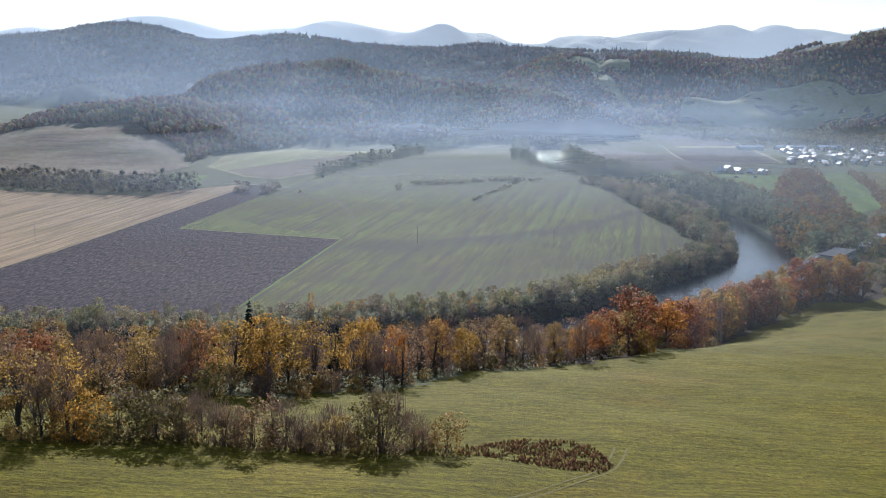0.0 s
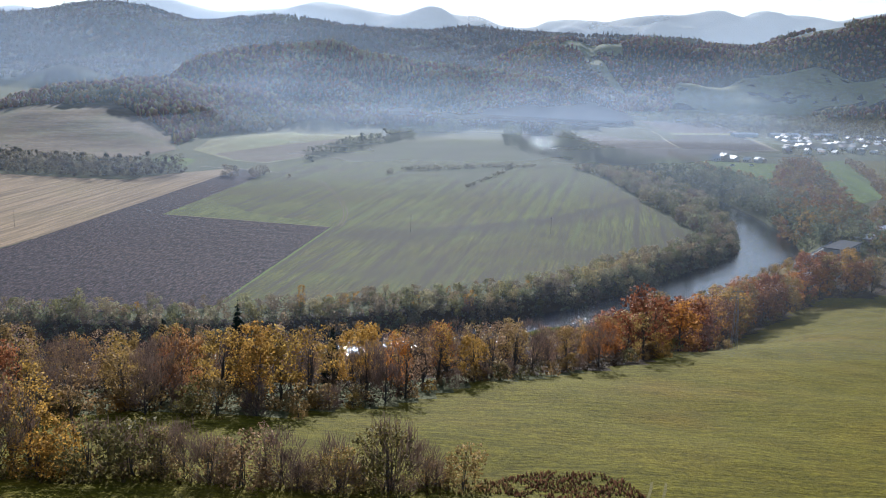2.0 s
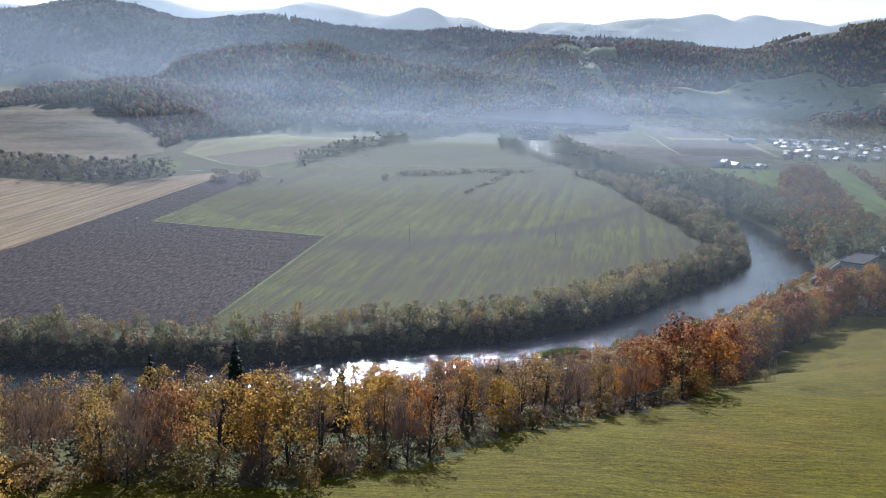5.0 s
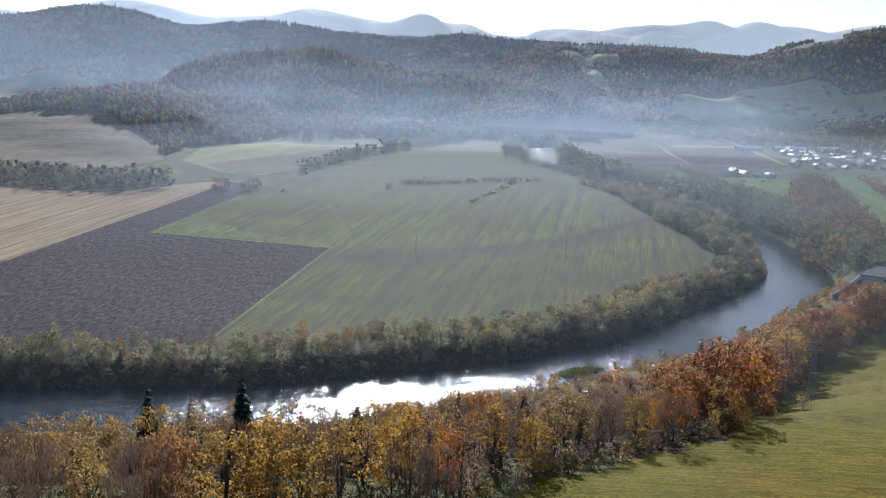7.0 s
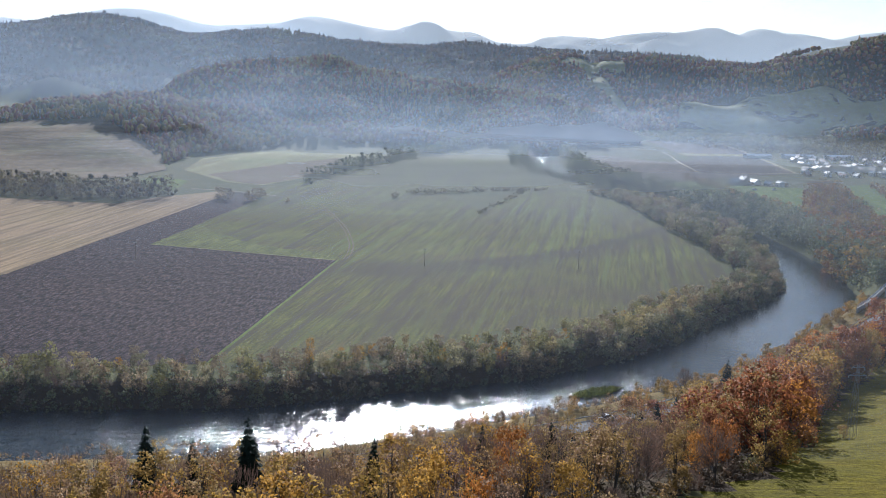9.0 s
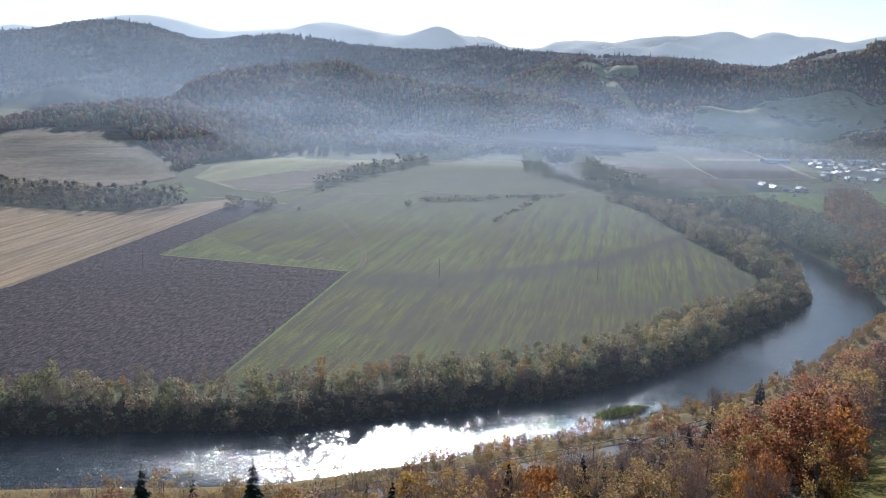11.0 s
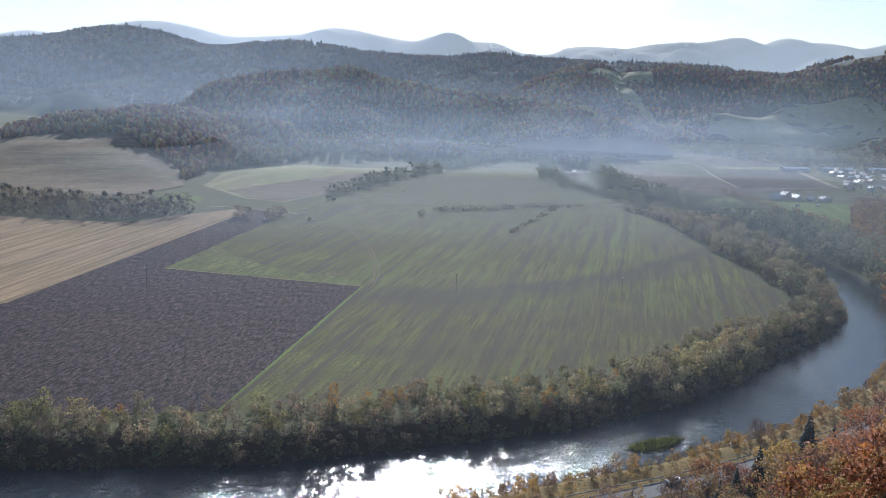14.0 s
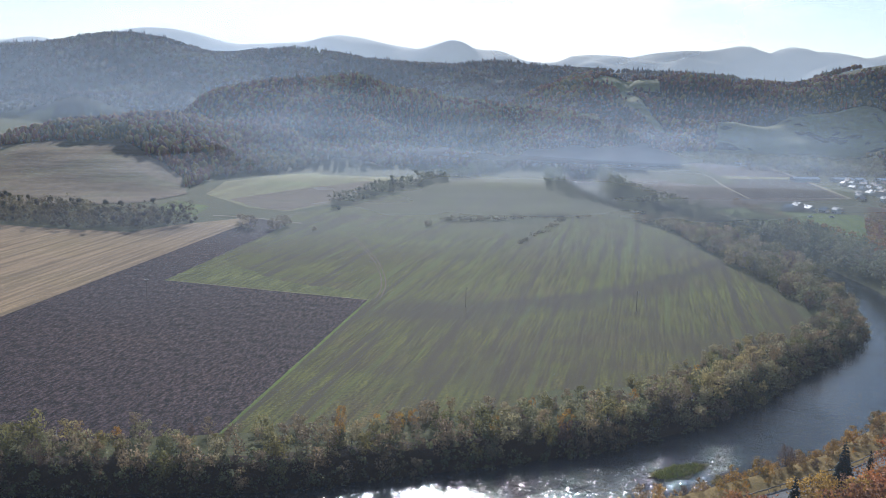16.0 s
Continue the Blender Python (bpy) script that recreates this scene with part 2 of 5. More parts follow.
FRESH = earth("fresh_cereal", [(0.084, 0.082, 0.026), (0.1, 0.108, 0.028), (0.11, 0.118, 0.03)], [(0.1, 0.095, 0.09), (0.9, 0.9, 0.75)],
              0.03, 1.0, rows=13, row_scale=1.0, row_stretch=0.03, row_amount=0.5, bump_d=0.3, mottling=0.75)
PASTURE = earth("far_pasture", [(0.17, 0.18, 0.07), (0.22, 0.2, 0.1), (0.18, 0.2, 0.08)], [(0.35, 0.35, 0.33), (0.65, 0.65, 0.6)],
                0.012, 0.15, rows=ROWS, row_scale=0.08, row_stretch=0.03, row_amount=0.5)
FALLOW = earth("brown_fallow", [(0.13, 0.1, 0.068), (0.15, 0.11, 0.075), (0.12, 0.115, 0.06)], [(0.35, 0.35, 0.33), (0.65, 0.65, 0.6)],
               0.012, 0.15, rows=60, row_scale=0.08, row_stretch=0.03, row_amount=0.5)
SOIL = earth("brown_soil", [(0.1, 0.08, 0.068), (0.115, 0.092, 0.075), (0.09, 0.075, 0.06)], [(0.35, 0.35, 0.35), (0.65, 0.65, 0.62)],
             0.012, 0.2, rows=20, row_scale=0.1, row_stretch=0.03, row_amount=0.5)
DARKSOIL = earth("dark_soil", [(0.05, 0.04, 0.037), (0.058, 0.046, 0.041), (0.07, 0.055, 0.046)], [(0.35, 0.35, 0.35), (0.65, 0.65, 0.62)],
                 0.012, 0.2, rows=20, row_scale=0.1, row_stretch=0.03, row_amount=0.5)
WORN = earth("worn_grass", [(0.12, 0.1, 0.028), (0.135, 0.11, 0.035), (0.11, 0.095, 0.022)], [(0.3, 0.3, 0.3), (0.7, 0.7, 0.68)], 0.2, 2.0, bump_d=0.08)
DIRT = earth("bare_dirt", [(0.24, 0.2, 0.14), (0.3, 0.26, 0.18), (0.2, 0.19, 0.11)], [(0.3, 0.3, 0.3), (0.7, 0.7, 0.68)], 0.2, 2.0, bump_d=0.08)
ASPHALT = plain("asphalt", (0.075, 0.074, 0.078), 0.88, grain=0.5, scale=1.2)
STEEL = plain("galvanised_steel", (0.32, 0.32, 0.33), 0.65, 0.4, 0.4, 2.0)
CONCRETE = plain("concrete", (0.36, 0.35, 0.33), 0.85, grain=0.4, scale=0.8)
WOODPOLE = plain("weathered_pole", (0.13, 0.1, 0.075), 0.85, grain=0.5)
BARK = plain("bark", (0.055, 0.046, 0.04), 0.9, grain=0.6, scale=2.5)
WALLS = plain("rendered_wall", (0.6, 0.56, 0.48), 0.85, grain=0.3, scale=0.5, vary=[(0.62, 0.58, 0.5), (0.7, 0.69, 0.66), (0.55, 0.42, 0.28), (0.5, 0.5, 0.46)])
ROOFS = plain("roof_covering", (0.2, 0.1, 0.07), 0.38, grain=0.4, scale=0.6, vary=[(0.3, 0.16, 0.12), (0.4, 0.4, 0.42), (0.55, 0.55, 0.56), (0.34, 0.22, 0.17), (0.2, 0.2, 0.21), (0.62, 0.62, 0.62)])
FELTROOF = plain("felt_roof", (0.07, 0.07, 0.075), 0.95, grain=0.4, scale=0.8)
FELTROOF.node_tree.nodes["Principled BSDF"].inputs["Specular IOR Level"].default_value = 0.08
TINROOF = plain("tin_roof", (0.55, 0.56, 0.58), 0.3, 0.6, 0.3, 0.6)
GLASS = plain("window_glass", (0.03, 0.035, 0.04), 0.08, grain=0.05)
TYRE = plain("tyre_rubber", (0.02, 0.02, 0.02), 0.8)
WHITECAR = plain("white_car_paint", (0.75, 0.75, 0.75), 0.2, grain=0.08)
BLUESTEEL = plain("blue_painted_steel", (0.09, 0.13, 0.24), 0.4, 0.2, 0.3)

YELLOW = leafy("yellow_leaves", [(0.34, 0.18, 0.035), (0.4, 0.23, 0.05), (0.3, 0.2, 0.05), (0.36, 0.19, 0.035)], 0.58)
ORANGE = leafy("orange_leaves", [(0.38, 0.15, 0.035), (0.42, 0.2, 0.045), (0.33, 0.12, 0.035), (0.38, 0.25, 0.055)], 0.45)
RUST = leafy("rust_leaves", [(0.23, 0.085, 0.042), (0.29, 0.115, 0.05), (0.21, 0.09, 0.05), (0.32, 0.16, 0.06)], 0.4)
BROWN = leafy("brown_leaves", [(0.25, 0.15, 0.095), (0.29, 0.17, 0.1), (0.21, 0.13, 0.095), (0.3, 0.19, 0.1)], 0.4)
BANKBROWN = leafy("alder_leaves", [(0.25, 0.195, 0.12), (0.29, 0.22, 0.13), (0.21, 0.17, 0.12), (0.29, 0.2, 0.1)], 0.4)
OCHRE = leafy("ochre_leaves", [(0.3, 0.19, 0.065), (0.26, 0.18, 0.08), (0.34, 0.22, 0.065), (0.25, 0.155, 0.075)], 0.4)
WILLOW = leafy("willow_leaves", [(0.26, 0.25, 0.13), (0.34, 0.29, 0.17), (0.2, 0.21, 0.11), (0.38, 0.31, 0.13), (0.33, 0.25, 0.15)], 0.5)
OLIVE = leafy("olive_leaves", [(0.16, 0.155, 0.06), (0.22, 0.19, 0.07), (0.13, 0.135, 0.06)], 0.5)
DARKOLIVE = leafy("dark_olive_leaves", [(0.13, 0.115, 0.04), (0.18, 0.14, 0.045), (0.11, 0.1, 0.04)], 0.45)
TWIG = leafy("bare_twigs", [(0.15, 0.1, 0.078), (0.18, 0.12, 0.085), (0.13, 0.09, 0.078)], 0.25)
NEEDLE = leafy("spruce_needles", [(0.016, 0.028, 0.02), (0.022, 0.034, 0.02), (0.014, 0.024, 0.018)], 0.1)
BRACKEN = leafy("rust_bracken", [(0.17, 0.08, 0.05), (0.2, 0.095, 0.055)], 0.4)
REED = leafy("island_grass", [(0.15, 0.19, 0.03), (0.2, 0.22, 0.05)], 0.4)
AUTUMNGROVE = grove("autumn_grove", [(0.1, 0.1, 0.045), (0.3, 0.14, 0.04), (0.14, 0.13, 0.06), (0.38, 0.24, 0.06), (0.22, 0.15, 0.06), (0.26, 0.11, 0.04), (0.2, 0.18, 0.08)])
WILLOWGROVE = grove("willow_grove", [(0.15, 0.17, 0.085), (0.25, 0.25, 0.13), (0.1, 0.125, 0.065), (0.2, 0.17, 0.1), (0.18, 0.2, 0.095)], 0.5)
HEDGEGROVE = grove("hedge_leaves", [(0.16, 0.13, 0.07), (0.2, 0.15, 0.08), (0.13, 0.12, 0.06), (0.22, 0.19, 0.1)], 0.45)
UNDERGROVE = grove("undergrowth_leaves", [(0.09, 0.06, 0.04), (0.13, 0.08, 0.045), (0.08, 0.065, 0.04), (0.15, 0.1, 0.05)], 0.35)
OCHREGROVE = grove("ochre_scrub", [(0.3, 0.19, 0.06), (0.24, 0.17, 0.08), (0.36, 0.24, 0.06), (0.2, 0.16, 0.08), (0.3, 0.15, 0.05)], 0.45)
DARKGROVE = grove("dark_grove", [(0.06, 0.055, 0.035), (0.09, 0.06, 0.035), (0.05, 0.055, 0.03), (0.13, 0.1, 0.05), (0.2, 0.17, 0.07), (0.08, 0.06, 0.045)], 0.4)
MIXEDWOOD = forest("mixed_woods", [(0.02, 0.03, 0.022), (0.035, 0.04, 0.028), (0.07, 0.045, 0.034), (0.14, 0.05, 0.034), (0.18, 0.075, 0.036), (0.24, 0.17, 0.05), (0.11, 0.105, 0.05)])
FARWOOD = forest("far_woods", [(0.022, 0.03, 0.024), (0.034, 0.036, 0.028), (0.065, 0.042, 0.03), (0.11, 0.06, 0.036), (0.13, 0.115, 0.055)])

m_water, nt, b = material("river_water")
# riffles at the ford and in the upper bend, calmer pools between; heights in metres
flow = mapped(nt, 15, (0.8, 1.0, 1))
small, chop, broad = noise_tex(nt, flow, 1.9, 2, 0.6), noise_tex(nt, flow, 0.5, 3, 0.6), noise_tex(nt, mapped(nt), 0.03, 4, 0.6)
sepw = nt.nodes.new("ShaderNodeSeparateXYZ")
nt.links.new(mapped(nt), sepw.inputs[0])
pools = mask(nt, calc(nt, "MULTIPLY_ADD", sepw.outputs["X"], 1 / 220, 80 / 220), [((p + 80) / 220, k) for p, k in ((-70, 1.5), (-30, 1.0), (0, 0.6), (28, 1.5), (70, 2.4), (105, 1.2), (130, 0.35))])
upper = calc(nt, "MULTIPLY", mask(nt, calc(nt, "MULTIPLY_ADD", sepw.outputs["Y"], 0.001, -0.4), [(0.45, 0), (0.62, 1)]), 1.1)
gusts = mask(nt, broad, [(0.36, 0.4), (0.62, 1.0)])
amount = calc(nt, "ADD", calc(nt, "MULTIPLY", pools, gusts), upper)
wave = calc(nt, "MULTIPLY", calc(nt, "MULTIPLY_ADD", chop, 0.6, calc(nt, "MULTIPLY", small, 0.1)), amount)
b.inputs["Base Color"].default_value = (0.012, 0.02, 0.026, 1)
b.inputs["Roughness"].default_value = 0.09
b.inputs["IOR"].default_value = 1.33
bump(nt, b, wave, 1.0, 1.0)
WATER = m_water


# ---- small mesh helpers ----
from mathutils.geometry import tessellate_polygon


def mesh_of(name, verts, faces, mats=(), smooth=False, normals=None):
    me = bpy.data.meshes.new(name)
    me.from_pydata([tuple(p) for p in verts] if not isinstance(verts, np.ndarray) else verts.tolist(), [], faces if not isinstance(faces, np.ndarray) else faces.tolist())
    for m in mats:
        me.materials.append(m)
    if smooth:
        me.polygons.foreach_set("use_smooth", [True] * len(me.polygons))
    me.validate()
    me.update()
    if normals is not None:
        me.polygons.foreach_set("use_smooth", [True] * len(me.polygons))
        me.normals_split_custom_set_from_vertices(normals.tolist())
    return me


def part(name, bm, mat, parent, label=""):
    me = bm
    if isinstance(bm, bmesh.types.BMesh):
        me = bpy.data.meshes.new(name)
        bm.to_mesh(me)
        bm.free()
    if mat is not None and not me.materials:
        me.materials.append(mat)
    ob = new(name, me)
    ob.parent = parent
    return tagged(ob, label)


def thing(name, at, label, category, group="", kind=""):
    e = new(name)
    e.location = at
    e.empty_display_size = 0.2
    return tagged(e, label, category, group, kind)


def block(bm, sx, sy, sz, at, bevel=0.0, m=None):
    mat = (m or Matrix()) @ Matrix.Translation(at) @ Matrix.Diagonal((sx, sy, sz, 1))
    r = bmesh.ops.create_cube(bm, size=1, matrix=mat)
    if bevel:
        edges = list({e for vv in r["verts"] for e in vv.link_edges})
        bmesh.ops.bevel(bm, geom=edges, offset=bevel, segments=1, affect="EDGES")


def strut(bm, a, b, r, sides=4):
    a, b = Vector(a), Vector(b)
    d = b - a
    m = Matrix.Translation((a + b) / 2) @ d.to_track_quat("Z", "Y").to_matrix().to_4x4()
    bmesh.ops.create_cone(bm, cap_ends=True, segments=sides, radius1=r, radius2=r, depth=d.length, matrix=m)


def tubes(paths, sides=5):
    """Tapered tubes along (points, radii), as arrays."""
    V, F = [], []
    for pts, rad in paths:
        base = len(V)
        for i, p in enumerate(pts):
            d = Vector(pts[min(i + 1, len(pts) - 1)]) - Vector(pts[max(i - 1, 0)])
            q = d.to_track_quat("Z", "Y")
            for k in range(sides):
                a = 2 * math.pi * k / sides
                V.append(tuple(Vector(p) + q @ Vector((math.cos(a) * rad[i], math.sin(a) * rad[i], 0))))
        for i in range(len(pts) - 1):
            for k in range(sides):
                k2 = (k + 1) % sides
                F.append((base + i * sides + k, base + i * sides + k2, base + (i + 1) * sides + k2, base + (i + 1) * sides + k))
    return V, F


# ---- the lie of the land ----
RIVER = np.array([(-3000, 250, 19), (-400, 308, 19), (-95, 325, 18), (-35, 329, 18), (5, 343, 18), (50, 362, 17), (88, 385, 17), (118, 415, 17), (142, 445, 16.5),
                  (172, 480, 16), (198, 520, 15), (212, 570, 14), (218, 630, 13), (220, 700, 12), (217, 760, 12), (208, 815, 12), (192, 890, 12),
                  (172, 970, 12), (166, 1060, 12), (174, 1150, 12), (196, 1285, 11), (240, 1400, 10), (330, 1700, 8), (500, 2600, 5)], float)
WATER_Z = -5.0


def river(x, y):
    """Distance to the river's middle, half its width, and whether the point lies on the meadow's side."""
    best, hw, right = np.full(x.shape, 1e9), np.zeros(x.shape), np.zeros(x.shape, bool)
    for (x0, y0, w0), (x1, y1, w1) in zip(RIVER[:-1], RIVER[1:]):
        dx, dy = x1 - x0, y1 - y0
        s = np.clip(((x - x0) * dx + (y - y0) * dy) / (dx * dx + dy * dy), 0, 1)
        d = np.hypot(x - x0 - s * dx, y - y0 - s * dy)
        near = d < best
        best = np.where(near, d, best)
        hw = np.where(near, w0 + s * (w1 - w0), hw)
        right = np.where(near, dx * (y - y0) - dy * (x - x0) < 0, right)
    return best, hw, right


def smooth(a, b, x):
    s = np.clip((x - a) / (b - a), 0, 1)
    return s * s * (3 - 2 * s)


def swell(x, y, size, seed=0.0):
    """Smooth unevenness, about -1 to 1."""
    k, s = 2 * math.pi / size, np.zeros(np.shape(x))
    for i, (a, f, w) in enumerate(((0.3, 1.0, 0.5), (1.4, 1.3, 0.45), (2.3, 1.9, 0.35), (0.9, 2.9, 0.25), (2.9, 4.3, 0.16), (1.9, 6.1, 0.1))):
        s = s + w * np.sin(k * f * (x * math.cos(a) + y * math.sin(a)) + seed * (i + 1) * 1.7 + i)
    return s / 1.2


# crest lines: distance up the valley, depth of the front slope, then (x, height) along the crest
RIDGES = [
    (1180, 330, 300, [(-900, 30), (-494, 4), (-411, 11), (-377, 26), (-349, 34), (-327, 37), (-299, 39), (-271, 44), (-243, 45), (-221, 40), (-187, 27), (-159, 14), (-100, 0)]),
    (1500, 330, 420, [(-500, 0), (-351, 4), (-314, 15), (-285, 38), (-256, 65), (-212, 74), (-161, 83), (-124, 83), (-95, 88), (-77, 91), (-66, 90), (-51, 85), (-28, 75), (9, 73), (46, 65),
          (91, 63), (128, 56), (173, 55), (211, 52), (249, 42), (287, 25), (319, 7), (345, 0)]),
    (1950, 380, 500, [(90, 0), (153, 39), (191, 65), (230, 83), (268, 102), (317, 114), (352, 111), (377, 105), (417, 107), (476, 114), (526, 109), (567, 103), (606, 109), (647, 103), (697, 108),
          (746, 127), (785, 140), (832, 149), (962, 173), (1164, 187), (2500, 150)]),
    (2700, 800, 700, [(-3000, 60), (-1383, 75), (-1117, 107), (-989, 133), (-908, 144), (-813, 155), (-745, 167), (-677, 177), (-596, 170), (-528, 150), (-473, 138), (-418, 140), (-377, 147), (-267, 157), (-184, 149),
          (-101, 137), (-4, 131), (108, 131), (205, 144), (289, 137), (388, 134), (529, 131), (813, 126), (3000, 100)]),
    (4500, 900, 380, [(-4500, 120), (-2341, 110), (-1891, 140), (-1677, 192), (-1538, 220), (-1424, 208), (-1309, 199), (-1193, 253), (-1100, 271), (-985, 275), (-869, 256), (-753, 226), (-683, 217), (-426, 238), (-333, 265),
          (-287, 273), (-193, 263), (-74, 240), (44, 225), (102, 246), (161, 260), (220, 253), (280, 234), (375, 233), (423, 216), (472, 195), (568, 189), (627, 196), (662, 220), (757, 231),
          (876, 228), (906, 220), (1019, 245), (1162, 262), (1235, 260), (1306, 272), (1377, 289), (1426, 286), (1464, 266), (1489, 250), (1535, 276), (1571, 289), (1619, 293), (1669, 271), (1741, 278),
          (1840, 268), (1914, 252), (2028, 282), (2551, 354), (4500, 300)]),
]


def ridge_height(x, y, i):
    yc, front, back, pts = RIDGES[i]
    px, pz = [p[0] for p in pts], [p[1] for p in pts]
    r = 6 + 3 * i
    crest = sum(np.interp(x + o * r, px, pz) for o in (-1, -0.5, 0, 0.5, 1)) / 5
    w = swell(x, y, 260 + 120 * i, i + 1.0)
    s = np.where(y < yc, smooth(yc - front, yc, y + (0.05 if i == 0 else 0.2) * front * w * smooth(0, 0.35 * front, yc - y)), 1 - 0.75 * smooth(yc, yc + back, y))
    if i == 0:
        # the wood's foot, where the hay meadow begins
        foot = np.interp(y, [850, 900, 1030, 1090, 1150, 1260], [-150, -150, -163, -130, -82, 50])
        s = s * smooth(0, 55, foot - x)
    return crest * s


def road_level(x):
    """The height of the riverside road, rising upstream."""
    return np.interp(x, [-20, 40, 115], [-1.8, 0.2, 2.0])


def height(x, y):
    x, y = np.asarray(x, float), np.asarray(y, float)
    d, hw, right = river(x, y)
    e = d - hw
    hill = np.zeros(x.shape)
    for i in range(len(RIDGES)):
        hill = np.maximum(hill, ridge_height(x, y, i))
    flat = -0.05 + 0.03 * swell(x, y, 70)
    left_z = np.where(e < 0, WATER_Z - 2.5 + 1.5 * smooth(-8, 0, e), WATER_Z - 1 + (flat - WATER_Z + 1) * smooth(0, 6, e))
    plane = 34.7 - 0.131 * (np.maximum(y, 70) - 195) - 0.048 * (np.clip(x, -200, 400) - 30) + 0.5 * swell(x, y, 55, 3)
    slope = 2 + 0.33 * (e - 26) * np.clip((e - 26) / 75, 0.05, 1) ** 0.8 + 1.2 * swell(x, y, 45, 5) * smooth(30, 60, e)
    k = 3.0
    near = -k * np.log(np.exp(-np.clip(np.maximum(plane, 1.0), -50, 90) / k) + np.exp(-np.clip(slope, -50, 90) / k))
    near = np.maximum(near, 0.9 + 0.2 * swell(x, y, 60))
    lvl = road_level(x)
    bank = WATER_Z - 1 + (lvl - WATER_Z + 1) * smooth(0, 8, e)
    near = np.where(e < 12, bank, np.where(e < 27, lvl, lvl + (near - lvl) * smooth(27, 34, e)))
    right_z = np.where(e < 0, left_z, near)
    return np.where(right, right_z, left_z) + hill


def z_at(x, y):
    return float(height(np.array([x]), np.array([y]))[0])


def graded(lo, a, b, hi, step, grow=1.06, most=45):
    mid = list(np.arange(a, b, step))
    up, s, p = [], step, b
    while p < hi:
        up.append(p)
        s = min(most, s * grow)
        p += s
    up.append(hi)
    down, s, p = [], step, a
    while p > lo:
        s = min(most * 3, s * grow)
        p -= s
        down.append(max(p, lo))
    return np.array(down[::-1] + mid + up)


EDGE_X = [-300, -120, -40, -4, 9, 15, 29, 44, 61, 80, 103, 120, 174, 208, 260, 600]
EDGE_Y = [120, 126, 146, 156, 166, 178, 192, 209, 222, 257, 301, 331, 398, 409, 420, 430]

gx, gy = graded(-3200, -110, 240, 3400, 3.0), graded(-900, 80, 460, 4890, 3.0, 1.04, 32)
X, Y = np.meshgrid(gx, gy)
Z = height(X, Y)
nx, ny = len(gx), len(gy)
idx = np.arange(nx * ny).reshape(ny, nx)
quads = np.stack([idx[:-1, :-1], idx[:-1, 1:], idx[1:, 1:], idx[1:, :-1]], -1).reshape(-1, 4)
ground_me = mesh_of("ground", np.stack([X, Y, Z], -1).reshape(-1, 3), quads, (MEADOW, LITTER, ROUGH, HILLFLOOR, DRYBANK), True)
cx, cy = (X[:-1, :-1] + X[1:, 1:]) / 2, (Y[:-1, :-1] + Y[1:, 1:]) / 2
cd, chw, cright = river(cx, cy)
edge = np.interp(cx, EDGE_X, EDGE_Y) + 2.5 * swell(cx, cy, 30, 2)
kind = np.where(cright, np.where(cy < edge, 0, np.where((cd - chw < 120) & (cd - chw > 26) & (cy < 470), 1, np.where((cd - chw < 26) & (cy < 480), 4, 2))), np.where(cd - chw < 12, 1, 2))
kind = np.where(Z[:-1, :-1] - 0 * cx > 6, np.where(cy > 800, 3, kind), kind)
ground_me.polygons.foreach_set("material_index", kind.reshape(-1).astype(np.int32))
tagged(new("ground", ground_me), "valley ground of meadow, woodland floor, farmland and hills", "ground", kind="structure")

# river surface
wx = np.concatenate([np.linspace(-900, -140, 20), np.arange(-130, 260, 6.0), np.linspace(270, 500, 12)])
wy = np.concatenate([np.arange(240, 600, 6.0), np.arange(600, 1700, 25.0)])
WX, WY = np.meshgrid(wx, wy)
wd, whw, _ = river(WX, WY)
wi = np.arange(WX.size).reshape(WX.shape)
keep = (wd < whw + 7)
sel = keep[:-1, :-1] | keep[1:, 1:] | keep[1:, :-1] | keep[:-1, 1:]
wq = np.stack([wi[:-1, :-1], wi[:-1, 1:], wi[1:, 1:], wi[1:, :-1]], -1)[sel]
used = np.unique(wq)
remap = np.zeros(WX.size, int)
remap[used] = np.arange(len(used))
pts = np.stack([WX.reshape(-1)[used], WY.reshape(-1)[used], np.full(len(used), WATER_Z)], -1)
tagged(new("water", mesh_of("water", pts, remap[wq], (WATER,), True)), "rippled river water glittering in low sun", "river", kind="structure")


